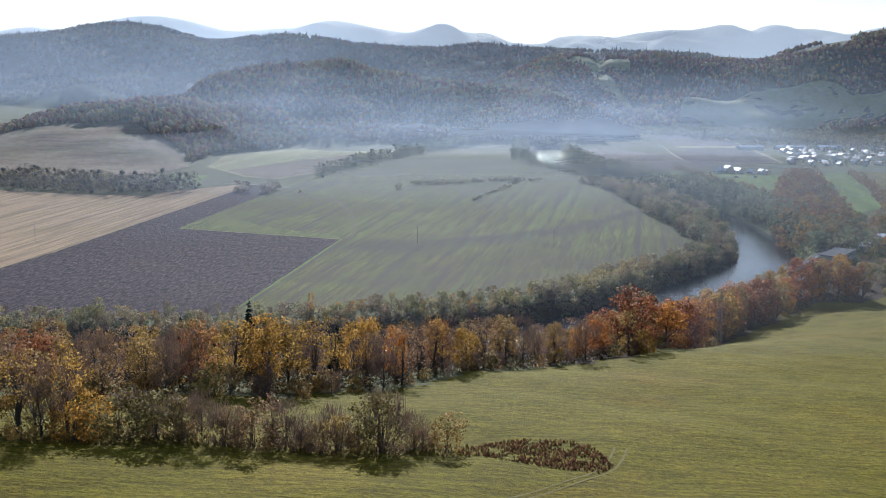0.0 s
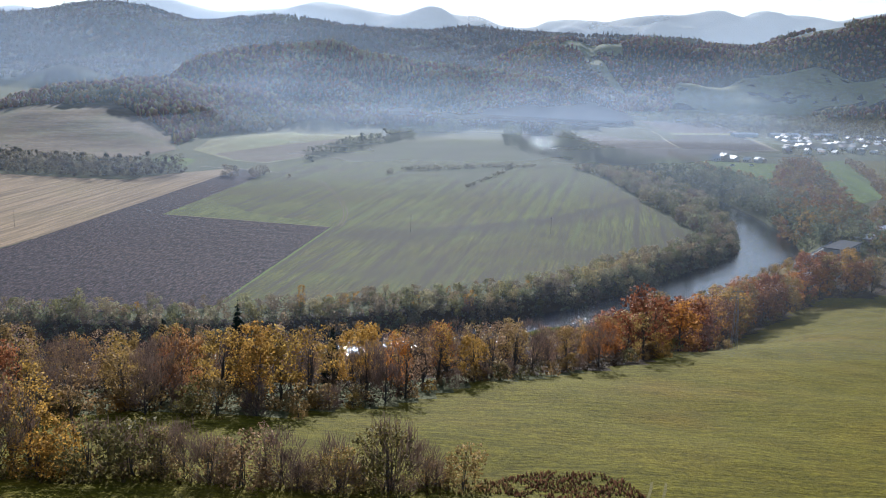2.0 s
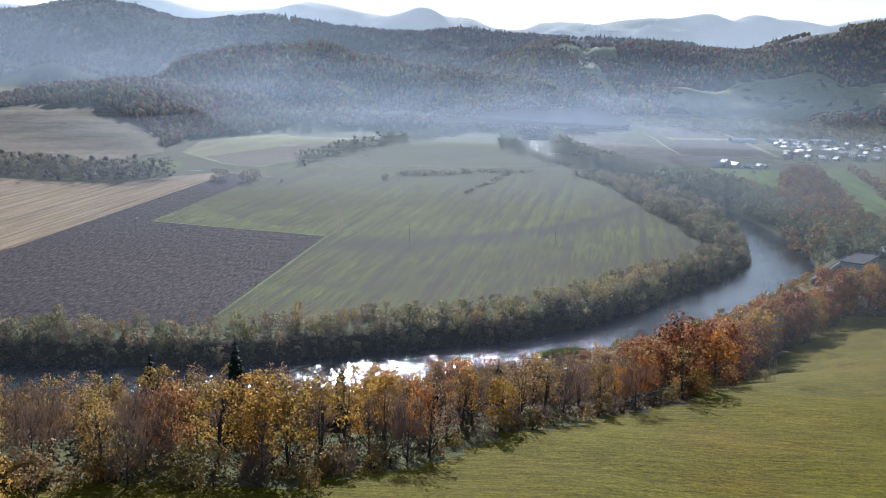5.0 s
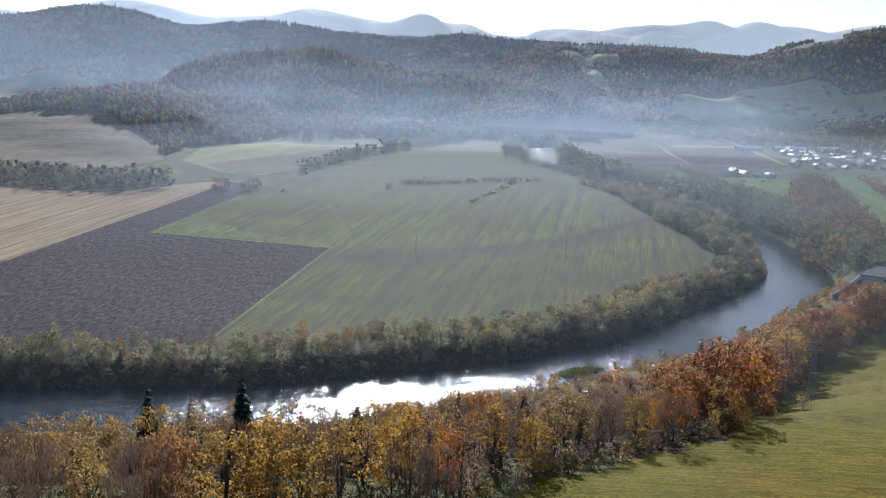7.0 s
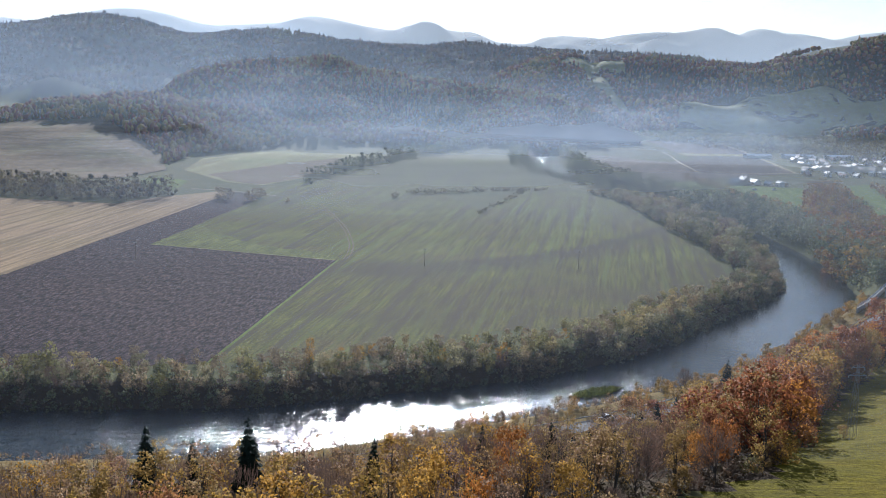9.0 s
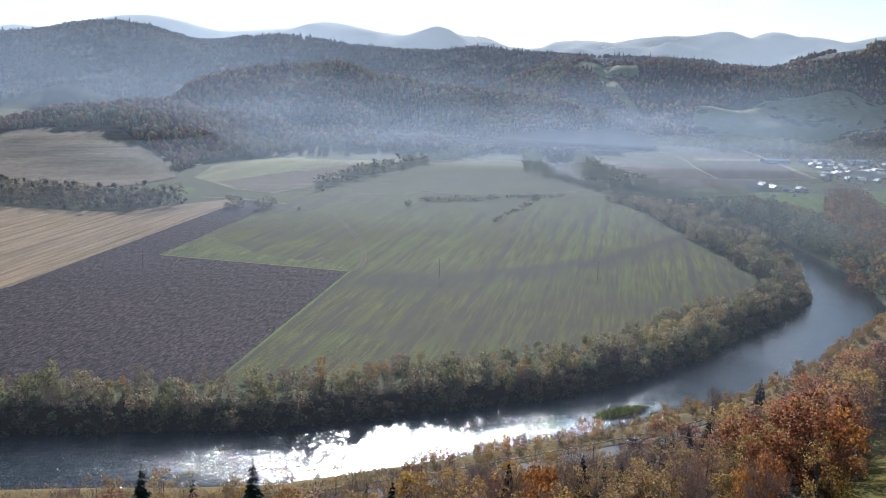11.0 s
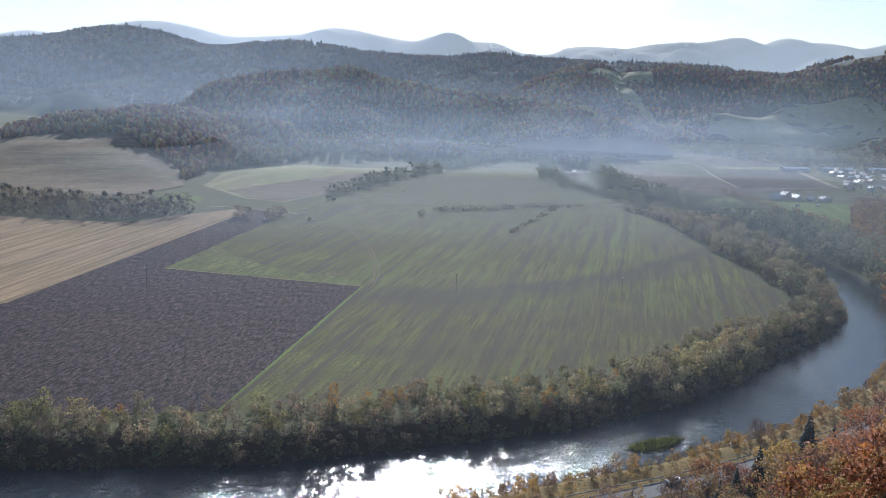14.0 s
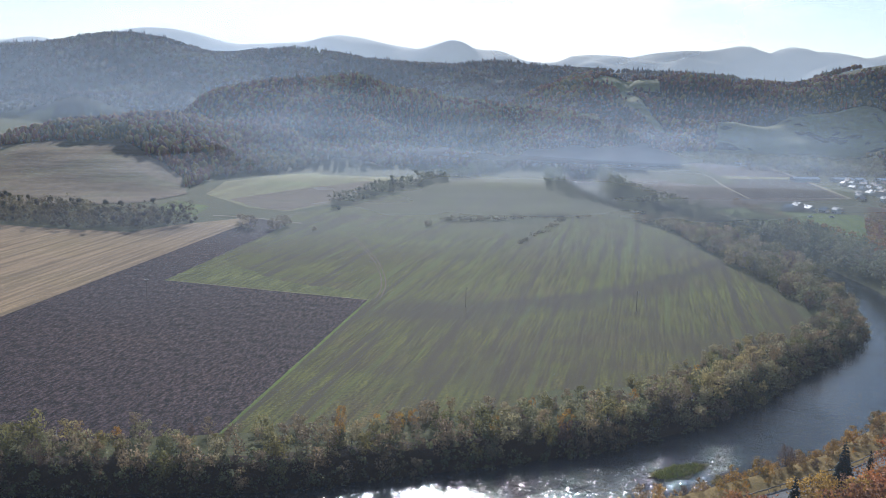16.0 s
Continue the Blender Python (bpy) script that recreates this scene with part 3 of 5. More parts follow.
# ---- fields ----
def field(name, corners, mat, label, lift=-0.01, step=0.0, ragged=0.5):
    """A field as a sheet on the ground with slightly ragged edges; step: laid over uneven land at that spacing."""
    rnd = random.Random(name + label)
    bm = bmesh.new()
    ring = []
    for i, (x0, y0) in enumerate(corners):
        x1, y1 = corners[(i + 1) % len(corners)]
        n = max(1, int(math.hypot(x1 - x0, y1 - y0) / (step or 7)))
        for k in range(n):
            f, j = k / n, (ragged if k else 0)
            ring.append((x0 + f * (x1 - x0) + rnd.uniform(-j, j), y0 + f * (y1 - y0) + rnd.uniform(-j, j)))
    vs = [bm.verts.new((x, y, 0)) for x, y in ring]
    for tri in tessellate_polygon([[Vector((x, y, 0)) for x, y in ring]]):
        if len(set(tri)) == 3:
            bm.faces.new([vs[k] for k in tri])
    if step:
        for _ in range(6):
            long = [e for e in bm.edges if e.calc_length() > step * 1.6]
            if not long:
                break
            bmesh.ops.subdivide_edges(bm, edges=long, cuts=1)
            bmesh.ops.triangulate(bm, faces=[f for f in bm.faces if len(f.verts) > 3])
    xs, ys = np.array([w.co.x for w in bm.verts]), np.array([w.co.y for w in bm.verts])
    zs = height(xs, ys) if step else np.zeros(len(xs))
    for w, z in zip(bm.verts, zs):
        w.co.z = z + lift
    bm.normal_update()
    for f in bm.faces:
        if f.normal.z < 0:
            f.normal_flip()
    me = bpy.data.meshes.new(name)
    bm.to_mesh(me)
    bm.free()
    me.materials.append(mat)
    me.polygons.foreach_set("use_smooth", [step > 0] * len(me.polygons))
    return tagged(new(name, me), label, "field", kind="structure")


field("field_ploughed", [(-200, 352), (-103, 363), (-52, 374), (-20, 544), (-111, 574), (-80, 752), (-84, 776), (-100, 787), (-153, 496), (-200, 300)], PLOUGH, "dark ploughed field with clods and furrows")
field("field_stubble", [(-153.6, 496), (-100.6, 787), (-107, 791), (-146, 744), (-161, 712), (-198, 716), (-300, 740), (-420, 700), (-380, 380), (-201, 300)], STUBBLE, "pale straw stubble field with mowing lines")
field("field_cereal", [(-51.4, 374), (-20, 381), (16, 395), (40, 420), (62, 425), (92, 437), (130, 467), (154, 503), (165, 561), (168, 652), (166, 786), (150, 842), (130, 878),
                       (112, 870), (66, 723), (46, 800), (11, 776), (-24, 742), (-79, 752), (-110.4, 574), (-19.4, 544)], CEREAL, "young green cereal field with drill lines")
field("field_far_green", [(-79, 754), (-24, 744), (11, 779), (46, 806), (80, 850), (112, 880), (122, 910), (136, 1043), (150, 1200), (167, 1372), (100, 1240), (40, 1118), (-13, 1003), (-57, 864), (-79, 814)],
      CEREAL, "distant green field beyond a hedge", -0.008)
field("field_light", [(-158, 918), (-113, 842), (-85, 829), (-62, 879), (-21, 1014), (44, 1201), (47, 1255), (-82, 1147), (-132, 1084), (-160, 1020)], PASTURE, "pale hay meadow by the farm track", 0.06)
field("field_light_fallow", [(-113, 847), (-86, 834), (-64, 880), (-24, 1010), (8, 1092), (-42, 1062), (-100, 962), (-134, 890)], FALLOW, "brownish mown half of the hay meadow", 0.1, ragged=1.5)
field("field_lush_strip", [(-110, 575), (-21, 545), (-20, 556), (-60, 580), (-90, 620), (-98, 640)], FRESH, "bright green cereal corner", 0.0, ragged=1.5)
field("field_small_green", [(-175, 838), (-171, 872), (-141, 843), (-140, 800), (-142, 775), (-158, 781)], LUSH, "small bright green plot", 0.07)
field("field_hill_meadow", [(-420, 820), (-270, 800), (-190, 850), (-170, 910), (-190, 985), (-260, 1060), (-420, 1060)], FALLOW, "brownish hillside pasture", 0.5, 9)
field("field_bare_soil", [(190, 985), (201, 915), (270, 934), (280, 960), (394, 1040), (434, 1291), (453, 1485), (272, 1450), (222, 1250)], SOIL, "brown bare field by the village", 1.25)
field("field_dark_soil", [(283, 988), (388, 1044), (424, 1228), (323, 1206)], DARKSOIL, "dark freshly tilled strip", 1.29)
field("field_soil_strip", [(318, 1210), (426, 1231), (430, 1262), (322, 1240)], PASTURE, "pale grass strip between dark fields", 1.3)
field("field_green_bank", [(228, 900), (262, 935), (272, 925), (262, 800), (226, 805)], LUSH, "bright green riverside meadow", 1.3)
field("field_green_village", [(270, 800), (280, 915), (345, 905), (330, 800), (290, 740)], LUSH, "green paddock below the houses", 1.3)
field("field_green_right", [(296, 651), (370, 915), (421, 950), (425, 950), (372, 780), (345, 700)], LUSH, "green meadow beside the wooded knoll", 1.3)
field("field_green_outer", [(376, 778), (432, 955), (520, 955), (480, 790)], MEADOW, "green meadow behind a hedge", 1.3)
field("field_valley_pasture", [(430, 1600), (520, 1585), (900, 1640), (900, 1790), (600, 1760), (470, 1700)], PASTURE, "hazy pasture under wooded hills", 1.0, 25)
field("field_hill_clearing", [(370, 1700), (392, 1705), (372, 1860), (345, 1900), (335, 1890)], PASTURE, "steep grassy clearing in the woods", 1.5, 14)
field("field_ridge_clearing", [(300, 1870), (420, 1880), (430, 1940), (330, 1935)], PASTURE, "grassy clearing on the ridge", 1.5, 14)


# ---- trees ----
def unit(a):
    return a / (np.linalg.norm(a, axis=1)[:, None] + 1e-9)


def leaf_quads(centres, size, rng, out, squash=0.75):
    """Small leaf clumps, one quad each, at the centres; they share the rounded lie of the crown's surface, given by out."""
    n = len(centres)
    a = unit(rng.normal(size=(n, 3)))
    b = unit(np.cross(a, rng.normal(size=(n, 3))))
    s = size * rng.uniform(0.6, 1.3, (n, 1))
    flip = np.sum(np.cross(a, b) * out, 1) < 0
    b[flip] *= -1
    a, b = a * s, b * s * squash
    v = np.stack([centres - a - b * 0.4, centres + a * 0.2 - b, centres + a + b * 0.4, centres - a * 0.2 + b], 1).reshape(-1, 3)
    nor = np.repeat(unit(out + 0.12 * rng.normal(size=(n, 3))), 4, axis=0)
    return v, np.arange(4 * n).reshape(-1, 4), nor


def crown_points(rng, H, W, base, n, clumps, spread, top=0.62, lean=0.0):
    u = base + (1 - base) * rng.uniform(0.04, 0.97, clumps)
    mid, half = base + (1 - base) * top * 0.75, (1 - base) * 0.62
    prof = np.sqrt(np.clip(1 - ((u - mid) / half) ** 2, 0.06, 1))
    th, rr = rng.uniform(0, 2 * math.pi, clumps), np.sqrt(rng.uniform(0.12, 1, clumps))
    cen = np.stack([np.cos(th) * rr * prof * W / 2 + lean * u, np.sin(th) * rr * prof * W / 2, u * H], 1)
    own = rng.randint(0, clumps, n)
    off = unit(rng.normal(size=(n, 3))) * (rng.uniform(0.25, 1.0, (n, 1)) ** 0.5) * 1.75 * np.array([spread, spread, spread * 0.8]) * W
    p = cen[own] + off
    p[:, 2] = np.clip(p[:, 2], base * H * 0.6, H)
    out = unit(0.75 * unit(off) + 0.6 * unit(p - np.array([0, 0, mid * H])) + np.array([0, 0, 0.3]))
    return cen, p, out


def stem_mesh(name, rng, H, cen, r0, stems=1, fork=0.4, twigs=26):
    paths = []
    tips = []
    for s in range(stems):
        off = rng.uniform(-1, 1, 2) * (0.35 * H * 0.25 if stems > 1 else 0.1)
        b0 = Vector((rng.uniform(-.2, .2) * (stems > 1), rng.uniform(-.2, .2) * (stems > 1), -0.4))
        t1 = Vector((off[0], off[1], H * rng.uniform(0.72, 0.86)))
        pts = [b0.lerp(t1, f) + Vector((rng.normal() * 0.06, rng.normal() * 0.06, 0)) * H * 0.12 * (f > 0) for f in (0, 0.12, 0.35, 0.6, 0.8, 1)]
        paths.append((pts, [r0 * 1.35, r0, r0 * 0.8, r0 * 0.55, r0 * 0.35, r0 * 0.1]))
        tips.append(pts)
    order = rng.permutation(len(cen))[:twigs]
    for k in order:
        pts = tips[rng.randint(0, stems)]
        c = Vector(cen[k])
        f = min(0.92, max(fork * 0.7, (c.z / H) - rng.uniform(0.12, 0.3)))
        i = min(4, int(f * 5))
        a = Vector(pts[i]).lerp(Vector(pts[i + 1]), f * 5 - i)
        m = a.lerp(c, 0.5) + Vector((0, 0, -0.04 * H))
        r = r0 * 0.42 * (1.1 - f)
        paths.append(([a, m, c], [r, r * 0.6, r * 0.15]))
    v, f = tubes(paths, 4)
    return mesh_of(name, v, f, (BARK,), True)


def make_tree(name, seed, H, W, base, leaves, size, clumps=26, spread=0.1, r0=0.18, stems=1, twigs=26, top=0.62):
    rng = np.random.RandomState(seed)
    cen, p, out = crown_points(rng, H, W, base, leaves, clumps, spread, top)
    v, f, nor = leaf_quads(p, size, rng, out)
    return stem_mesh(name + "_trunk", rng, H, cen, r0, stems, base, twigs), mesh_of(name + "_crown", v, f, (YELLOW,), normals=nor)


def make_bare(name, seed, H, W, base, twigs, r0=0.15, stems=1):
    rng = np.random.RandomState(seed)
    cen, p, _ = crown_points(rng, H, W, base, twigs, 34, 0.1, 0.6)
    root = np.array([0, 0, base * H])
    d = p - root
    d /= np.linalg.norm(d, axis=1)[:, None]
    d = d + rng.normal(size=d.shape) * 0.35 + np.array([0, 0, 0.5])
    d /= np.linalg.norm(d, axis=1)[:, None]
    side = np.cross(d, rng.normal(size=d.shape))
    side /= np.linalg.norm(side, axis=1)[:, None]
    L, w = rng.uniform(0.3, 0.75, (len(p), 1)), 0.035
    v = np.stack([p - d * L - side * w, p - d * L + side * w, p + d * L + side * w * 0.3, p + d * L - side * w * 0.3], 1).reshape(-1, 3)
    return stem_mesh(name + "_trunk", rng, H, cen, r0, stems, base, 34), mesh_of(name + "_crown", v, np.arange(len(v)).reshape(-1, 4), (TWIG,))


def make_spruce(name, seed, H, W):
    """Drooping boughs in loose whorls, each of several ragged sprays."""
    rng = np.random.RandomState(seed)
    n = 2000
    u = 1 - np.sqrt(rng.uniform(0.0, 1.0, n))
    u = np.clip(np.round(u * 19) / 19 + rng.normal(size=n) * 0.012, 0, 1)
    bough = rng.uniform(0.75, 1.2, (20, 9))[np.clip((u * 19).astype(int), 0, 19), rng.randint(0, 9, n)]
    a, f = rng.uniform(0, 2 * math.pi, n), rng.uniform(0.15, 1, n) ** 0.6
    r = (W / 2 * (1 - u) ** 0.9 * bough + 0.1) * f
    z = H * (0.06 + 0.93 * u) - 0.3 * r * f
    p = np.stack([np.cos(a) * r, np.sin(a) * r, z], 1)
    d = unit(np.stack([np.cos(a), np.sin(a), -0.45 + 0.25 * rng.normal(size=n)], 1))
    side = unit(np.stack([-np.sin(a), np.cos(a), 0.5 * rng.normal(size=n)], 1))
    L, w = (0.2 + 0.5 * (1 - u))[:, None], (0.16 + 0.24 * (1 - u))[:, None]
    v = np.stack([p - d * L - side * w * 0.6, p + side * -w, p + d * L, p + side * w], 1).reshape(-1, 3)
    nor = np.repeat(unit(np.stack([np.cos(a), np.sin(a), np.full(n, 0.7)], 1)), 4, axis=0)
    tv, tf = tubes([([(0, 0, -0.4), (0, 0, H * 0.5), (0, 0, H)], [0.2, 0.12, 0.02])], 6)
    return mesh_of(name + "_trunk", tv, tf, (BARK,), True), mesh_of(name + "_crown", v, np.arange(4 * n).reshape(-1, 4), (NEEDLE,), normals=nor)


TALL = [make_tree("tall", 10 + i, 11.0, 6.0, 0.26, 1800, 0.16, 44, 0.085, 0.2, 1 + i % 2, 24) for i in range(4)]
THIN = [make_tree("thin", 30 + i, 11.0, 5.8, 0.24, 680, 0.16, 40, 0.085, 0.17, 1 + i % 3, 22) for i in range(3)]
ROUND = [make_tree("round", 20 + i, 10.5, 8.4, 0.12, 2000, 0.21, 52, 0.085, 0.24, 1, 24, 0.55) for i in range(3)]
SHRUB = [make_tree("shrub", 40 + i, 5.6, 5.6, 0.03, 1300, 0.14, 30, 0.095, 0.07, 4, 14, 0.5) for i in range(3)]
LOWSHRUB = [make_tree("lowshrub", 45 + i, 5.2, 5.8, 0.0, 380, 0.25, 20, 0.095, 0.06, 2, 4, 0.5) for i in range(3)]
BARE = [make_bare("bare", 50 + i, 10.5, 6.4, 0.2, 1000) for i in range(3)]
BARESHRUB = [make_bare("bareshrub", 60 + i, 5.4, 5.0, 0.05, 700, 0.06, 4) for i in range(2)]
BANK = [make_tree("bank", 70 + i, 7.0, 7.8, 0.0, 640, 0.31, 15, 0.125, 0.12, 2, 5, 0.55) for i in range(5)]
SLIM = [make_tree("slim", 80 + i, 7.4, 5.2, 0.0, 480, 0.24, 16, 0.14, 0.1, 2, 6, 0.6) for i in range(3)]
SPRUCE = [make_spruce("spruce", 90 + i, 13.2, 6.2 - i) for i in range(2)]

PLACED = []
CLOTHED = {}


def clothed(me, mat):
    """The mesh in that foliage; one mesh for each pair."""
    key = (me.name, mat.name)
    if key not in CLOTHED:
        CLOTHED[key] = me.copy()
        CLOTHED[key].materials[0] = mat
    return CLOTHED[key]



def place(meshes, x, y, scale, mat, name, label, category="tree", group="", wide=1.0, sink=0.15, bark=None):
    trunk, crown = meshes
    rnd = random.Random(len(PLACED) * 7 + 3)
    root = thing(name, (x, y, z_at(x, y) - sink), label, category, group)
    root.rotation_euler = (rnd.uniform(-0.04, 0.04), rnd.uniform(-0.04, 0.04), rnd.uniform(0, 6.28))
    root.scale = (scale * wide, scale * wide, scale)
    for nm, me in (("trunk", trunk), ("crown", clothed(crown, mat))):
        ob = new(nm, me)
        ob.parent = root
    PLACED.append((x, y))
    return root


KINDS = {
    "yellow": (TALL, YELLOW, "yellow_tree", "tall tree with golden yellow autumn leaves"),
    "orange": (ROUND, ORANGE, "beech_tree", "broad beech with orange autumn leaves"),
    "rust": (ROUND, RUST, "copper_beech", "broad beech with rust brown leaves"),
    "ochre": (TALL, OCHRE, "ochre_tree", "slender tree with dull ochre leaves"),
    "sparse": (THIN, OCHRE, "half_bare_tree", "half-bare tree with few ochre leaves"),
    "sparse_yellow": (THIN, YELLOW, "half_bare_tree", "half-bare tree with last yellow leaves"),
    "rusty_thin": (THIN, BROWN, "russet_tree", "slender tree with thin brown leaves"),
    "bare": (BARE, TWIG, "bare_tree", "bare grey-brown leafless tree with fine twigs"),
    "shrub": (SHRUB, OCHRE, "shrub", "dense ochre brown autumn shrub"),
    "olive_shrub": (SHRUB, DARKOLIVE, "shrub", "dense olive green leafy shrub"),
    "yellow_shrub": (SHRUB, YELLOW, "shrub", "bushy yellow autumn shrub"),
    "low_shrub": (LOWSHRUB, OCHRE, "shrub", "low ochre brown autumn shrub"),
    "low_yellow_shrub": (LOWSHRUB, YELLOW, "shrub", "low yellow autumn shrub"),
    "low_olive_shrub": (LOWSHRUB, DARKOLIVE, "shrub", "low olive green leafy shrub"),
    "low_willow": (LOWSHRUB, WILLOW, "willow", "low grey-green willow bush by the river"),
    "bare_shrub": (BARESHRUB, TWIG, "bare_shrub", "leafless grey twiggy shrub"),
    "bank": (BANK, WILLOW, "willow", "bushy grey-green willow by the river"),
    "bank_olive": (BANK, OLIVE, "willow", "bushy olive green willow by the river"),
    "bank_brown": (BANK, BANKBROWN, "alder", "brownish alder by the river"),
    "slim": (SLIM, BANKBROWN, "alder_sapling", "slim brownish alder by the river"),
    "spruce": (SPRUCE, NEEDLE, "spruce", "dark green spruce among autumn trees"),
}


def plant(kind, x, y, scale=1.0, wide=1.0, group="", rnd=random):
    meshes, mat, name, label = KINDS[kind]
    cat = "shrub" if "shrub" in kind else "tree"
    return place(meshes[rnd.randrange(len(meshes))], x, y, scale, mat, name, label, cat, group, wide)


def weighted(rnd, table):
    t = rnd.uniform(0, sum(w for _, w in table))
    for k, w in table:
        t -= w
        if t <= 0:
            return k
    return table[-1][0]


def clear_of(x, y, d, lst=None):
    return all((x - a) ** 2 + (y - b) ** 2 > d * d for a, b in (PLACED if lst is None else lst))


# the trees that stand out, each where it grows
for kind, x, y, s, w in (
        ("spruce", -17, 193, 1.12, 0.9), ("spruce", -33, 208, 1.05, 0.95), ("spruce", -28, 214, 0.95, 0.8), ("spruce", -2, 205, 0.9, 0.8), ("spruce", 15, 224, 0.9, 0.75),
        ("spruce", 27.5, 232, 0.95, 0.95), ("spruce", 34, 246, 0.85, 0.85), ("spruce", 39, 254, 0.8, 0.85), ("spruce", 45, 262, 0.75, 0.9), ("spruce", 66, 305, 0.85, 0.9),
        ("spruce", 75, 318, 0.95, 0.9), ("spruce", 84, 318, 0.8, 1.0), ("spruce", 94, 338, 1.1, 1.0), ("spruce", 60, 298, 0.8, 0.9), ("spruce", 102, 342, 0.8, 0.9),
        ("rust", -21, 163, 1.02, 0.72), ("rust", -23, 168, 0.9, 0.7), ("yellow", -15, 160, 1.0, 1.1), ("yellow", -11, 163, 1.05, 1.1), ("yellow", -7, 164, 1.05, 1.15), ("yellow", -9.5, 158, 0.95, 1.0),
        ("sparse_yellow", -3, 166, 1.08, 1.1), ("yellow", 3, 176, 1.0, 0.9), ("bare", 5, 172, 0.95, 1.0), ("orange", 10, 180, 0.95, 0.55), ("yellow", 5, 186, 1.05, 0.9),
        ("bare", 8, 170, 0.9, 1.0), ("rusty_thin", 11, 174, 0.95, 1.1), ("bare", 19, 196, 1.0, 1.3), ("sparse_yellow", 17, 192, 0.95, 1.0), ("rusty_thin", 27, 199, 0.95, 1.1),
        ("bare", 36, 210, 0.95, 1.2), ("sparse", 32, 206, 0.95, 1.1), ("orange", 55, 229, 0.85, 0.8), ("orange", 50, 226, 0.7, 0.7), ("yellow_shrub", 66, 232, 1.0, 1.1),
        ("rust", 70, 258, 1.05, 1.0), ("orange", 78, 268, 1.1, 1.0), ("rust", 84, 274, 1.0, 1.0), ("ochre", 64, 250, 1.0, 1.3), ("rust", 90, 288, 1.1, 1.0),
        ("orange", 98, 303, 1.1, 1.0), ("rust", 106, 312, 1.05, 1.0), ("yellow", 112, 324, 1.2, 1.5), ("orange", 118, 334, 1.0, 1.0),
        ("olive_shrub", -21.5, 119, 1.0, 1.25), ("yellow_shrub", -24.5, 121, 0.95, 1.1), ("olive_shrub", -17.5, 120, 1.05, 1.25), ("bare", -12.2, 120, 0.6, 0.9), ("bare_shrub", -9.5, 119, 0.95, 1.1),
        ("shrub", -6.2, 118.5, 1.05, 1.1), ("rusty_thin", -4.2, 121, 0.58, 1.0), ("bare_shrub", -2.6, 121, 1.0, 1.1), ("shrub", 0.3, 120.5, 0.65, 1.1), ("bare_shrub", 3.2, 120.5, 1.05, 1.05), ("shrub", 3.6, 121, 0.85, 1.0),
        ("olive_shrub", 8.2, 121, 1.3, 0.95), ("bare_shrub", 8.8, 121.5, 1.35, 0.95), ("bare_shrub", 12.4, 124, 0.9, 1.0), ("shrub", 16.4, 123.5, 0.9, 1.0), ("bare_shrub", -0.8, 119.5, 0.8, 1.1), ("shrub", -14.6, 120.5, 0.85, 1.2),
        ("bare_shrub", -15, 121.5, 1.0, 1.1), ("shrub", -9, 121.5, 0.8, 1.1), ("shrub", 13.5, 124.5, 0.6, 1.1), ("olive_shrub", 5.8, 122, 0.8, 1.0), ("bare_shrub", -20, 121.5, 1.0, 1.1),
        ("sparse_yellow", -34, 122, 0.95, 1.0), ("sparse", -31, 121, 0.95, 1.0), ("sparse_yellow", -28.5, 123, 0.85, 1.0), ("yellow_shrub", -26.5, 119, 0.95, 1.1), ("sparse", -38, 120, 0.95, 1.0),
        ("sparse_yellow", -30, 128, 0.95, 1.0), ("yellow_shrub", -28, 126, 1.0, 1.1), ("rusty_thin", -36, 128, 0.95, 1.0), ("sparse", -42, 124, 0.95, 1.0), ("sparse_yellow", -46, 122, 0.9, 1.0), ("bare", -33, 125, 0.95, 1.0),
        ("bare", -29.5, 120.5, 0.85, 0.9), ("sparse_yellow", -36, 118, 0.9, 1.0), ("shrub", -32, 117.5, 0.6, 1.1), ("shrub", -36, 116.5, 0.6, 1.1), ("sparse", -26, 130, 0.9, 1.0),
        ("shrub", -14, 151, 0.95, 0.9), ("olive_shrub", -17, 150, 0.95, 0.9), ("bare_shrub", -9, 152, 0.9, 0.9), ("bare", -23, 150, 0.8, 1.0), ("ochre", -26, 152, 0.75, 1.1),
        ("shrub", 93.2, 266, 0.52, 1.0), ("shrub", -3.6, 153, 0.5, 1.0)):
    plant(kind, x, y, s * (1.4 if x > 62 and kind in ("rust", "orange", "yellow") else (0.92 if x > 10 else 1.0) if kind == "spruce" else 1.0), w)

# the rest of the wooded slope
def candidates(n, x0, x1, y0, y1, seed):
    g = np.random.RandomState(seed)
    xs, ys = g.uniform(x0, x1, n), g.uniform(y0, y1, n)
    d, hw, right = river(xs, ys)
    return zip(xs.tolist(), ys.tolist(), (d - hw).tolist(), right.tolist())


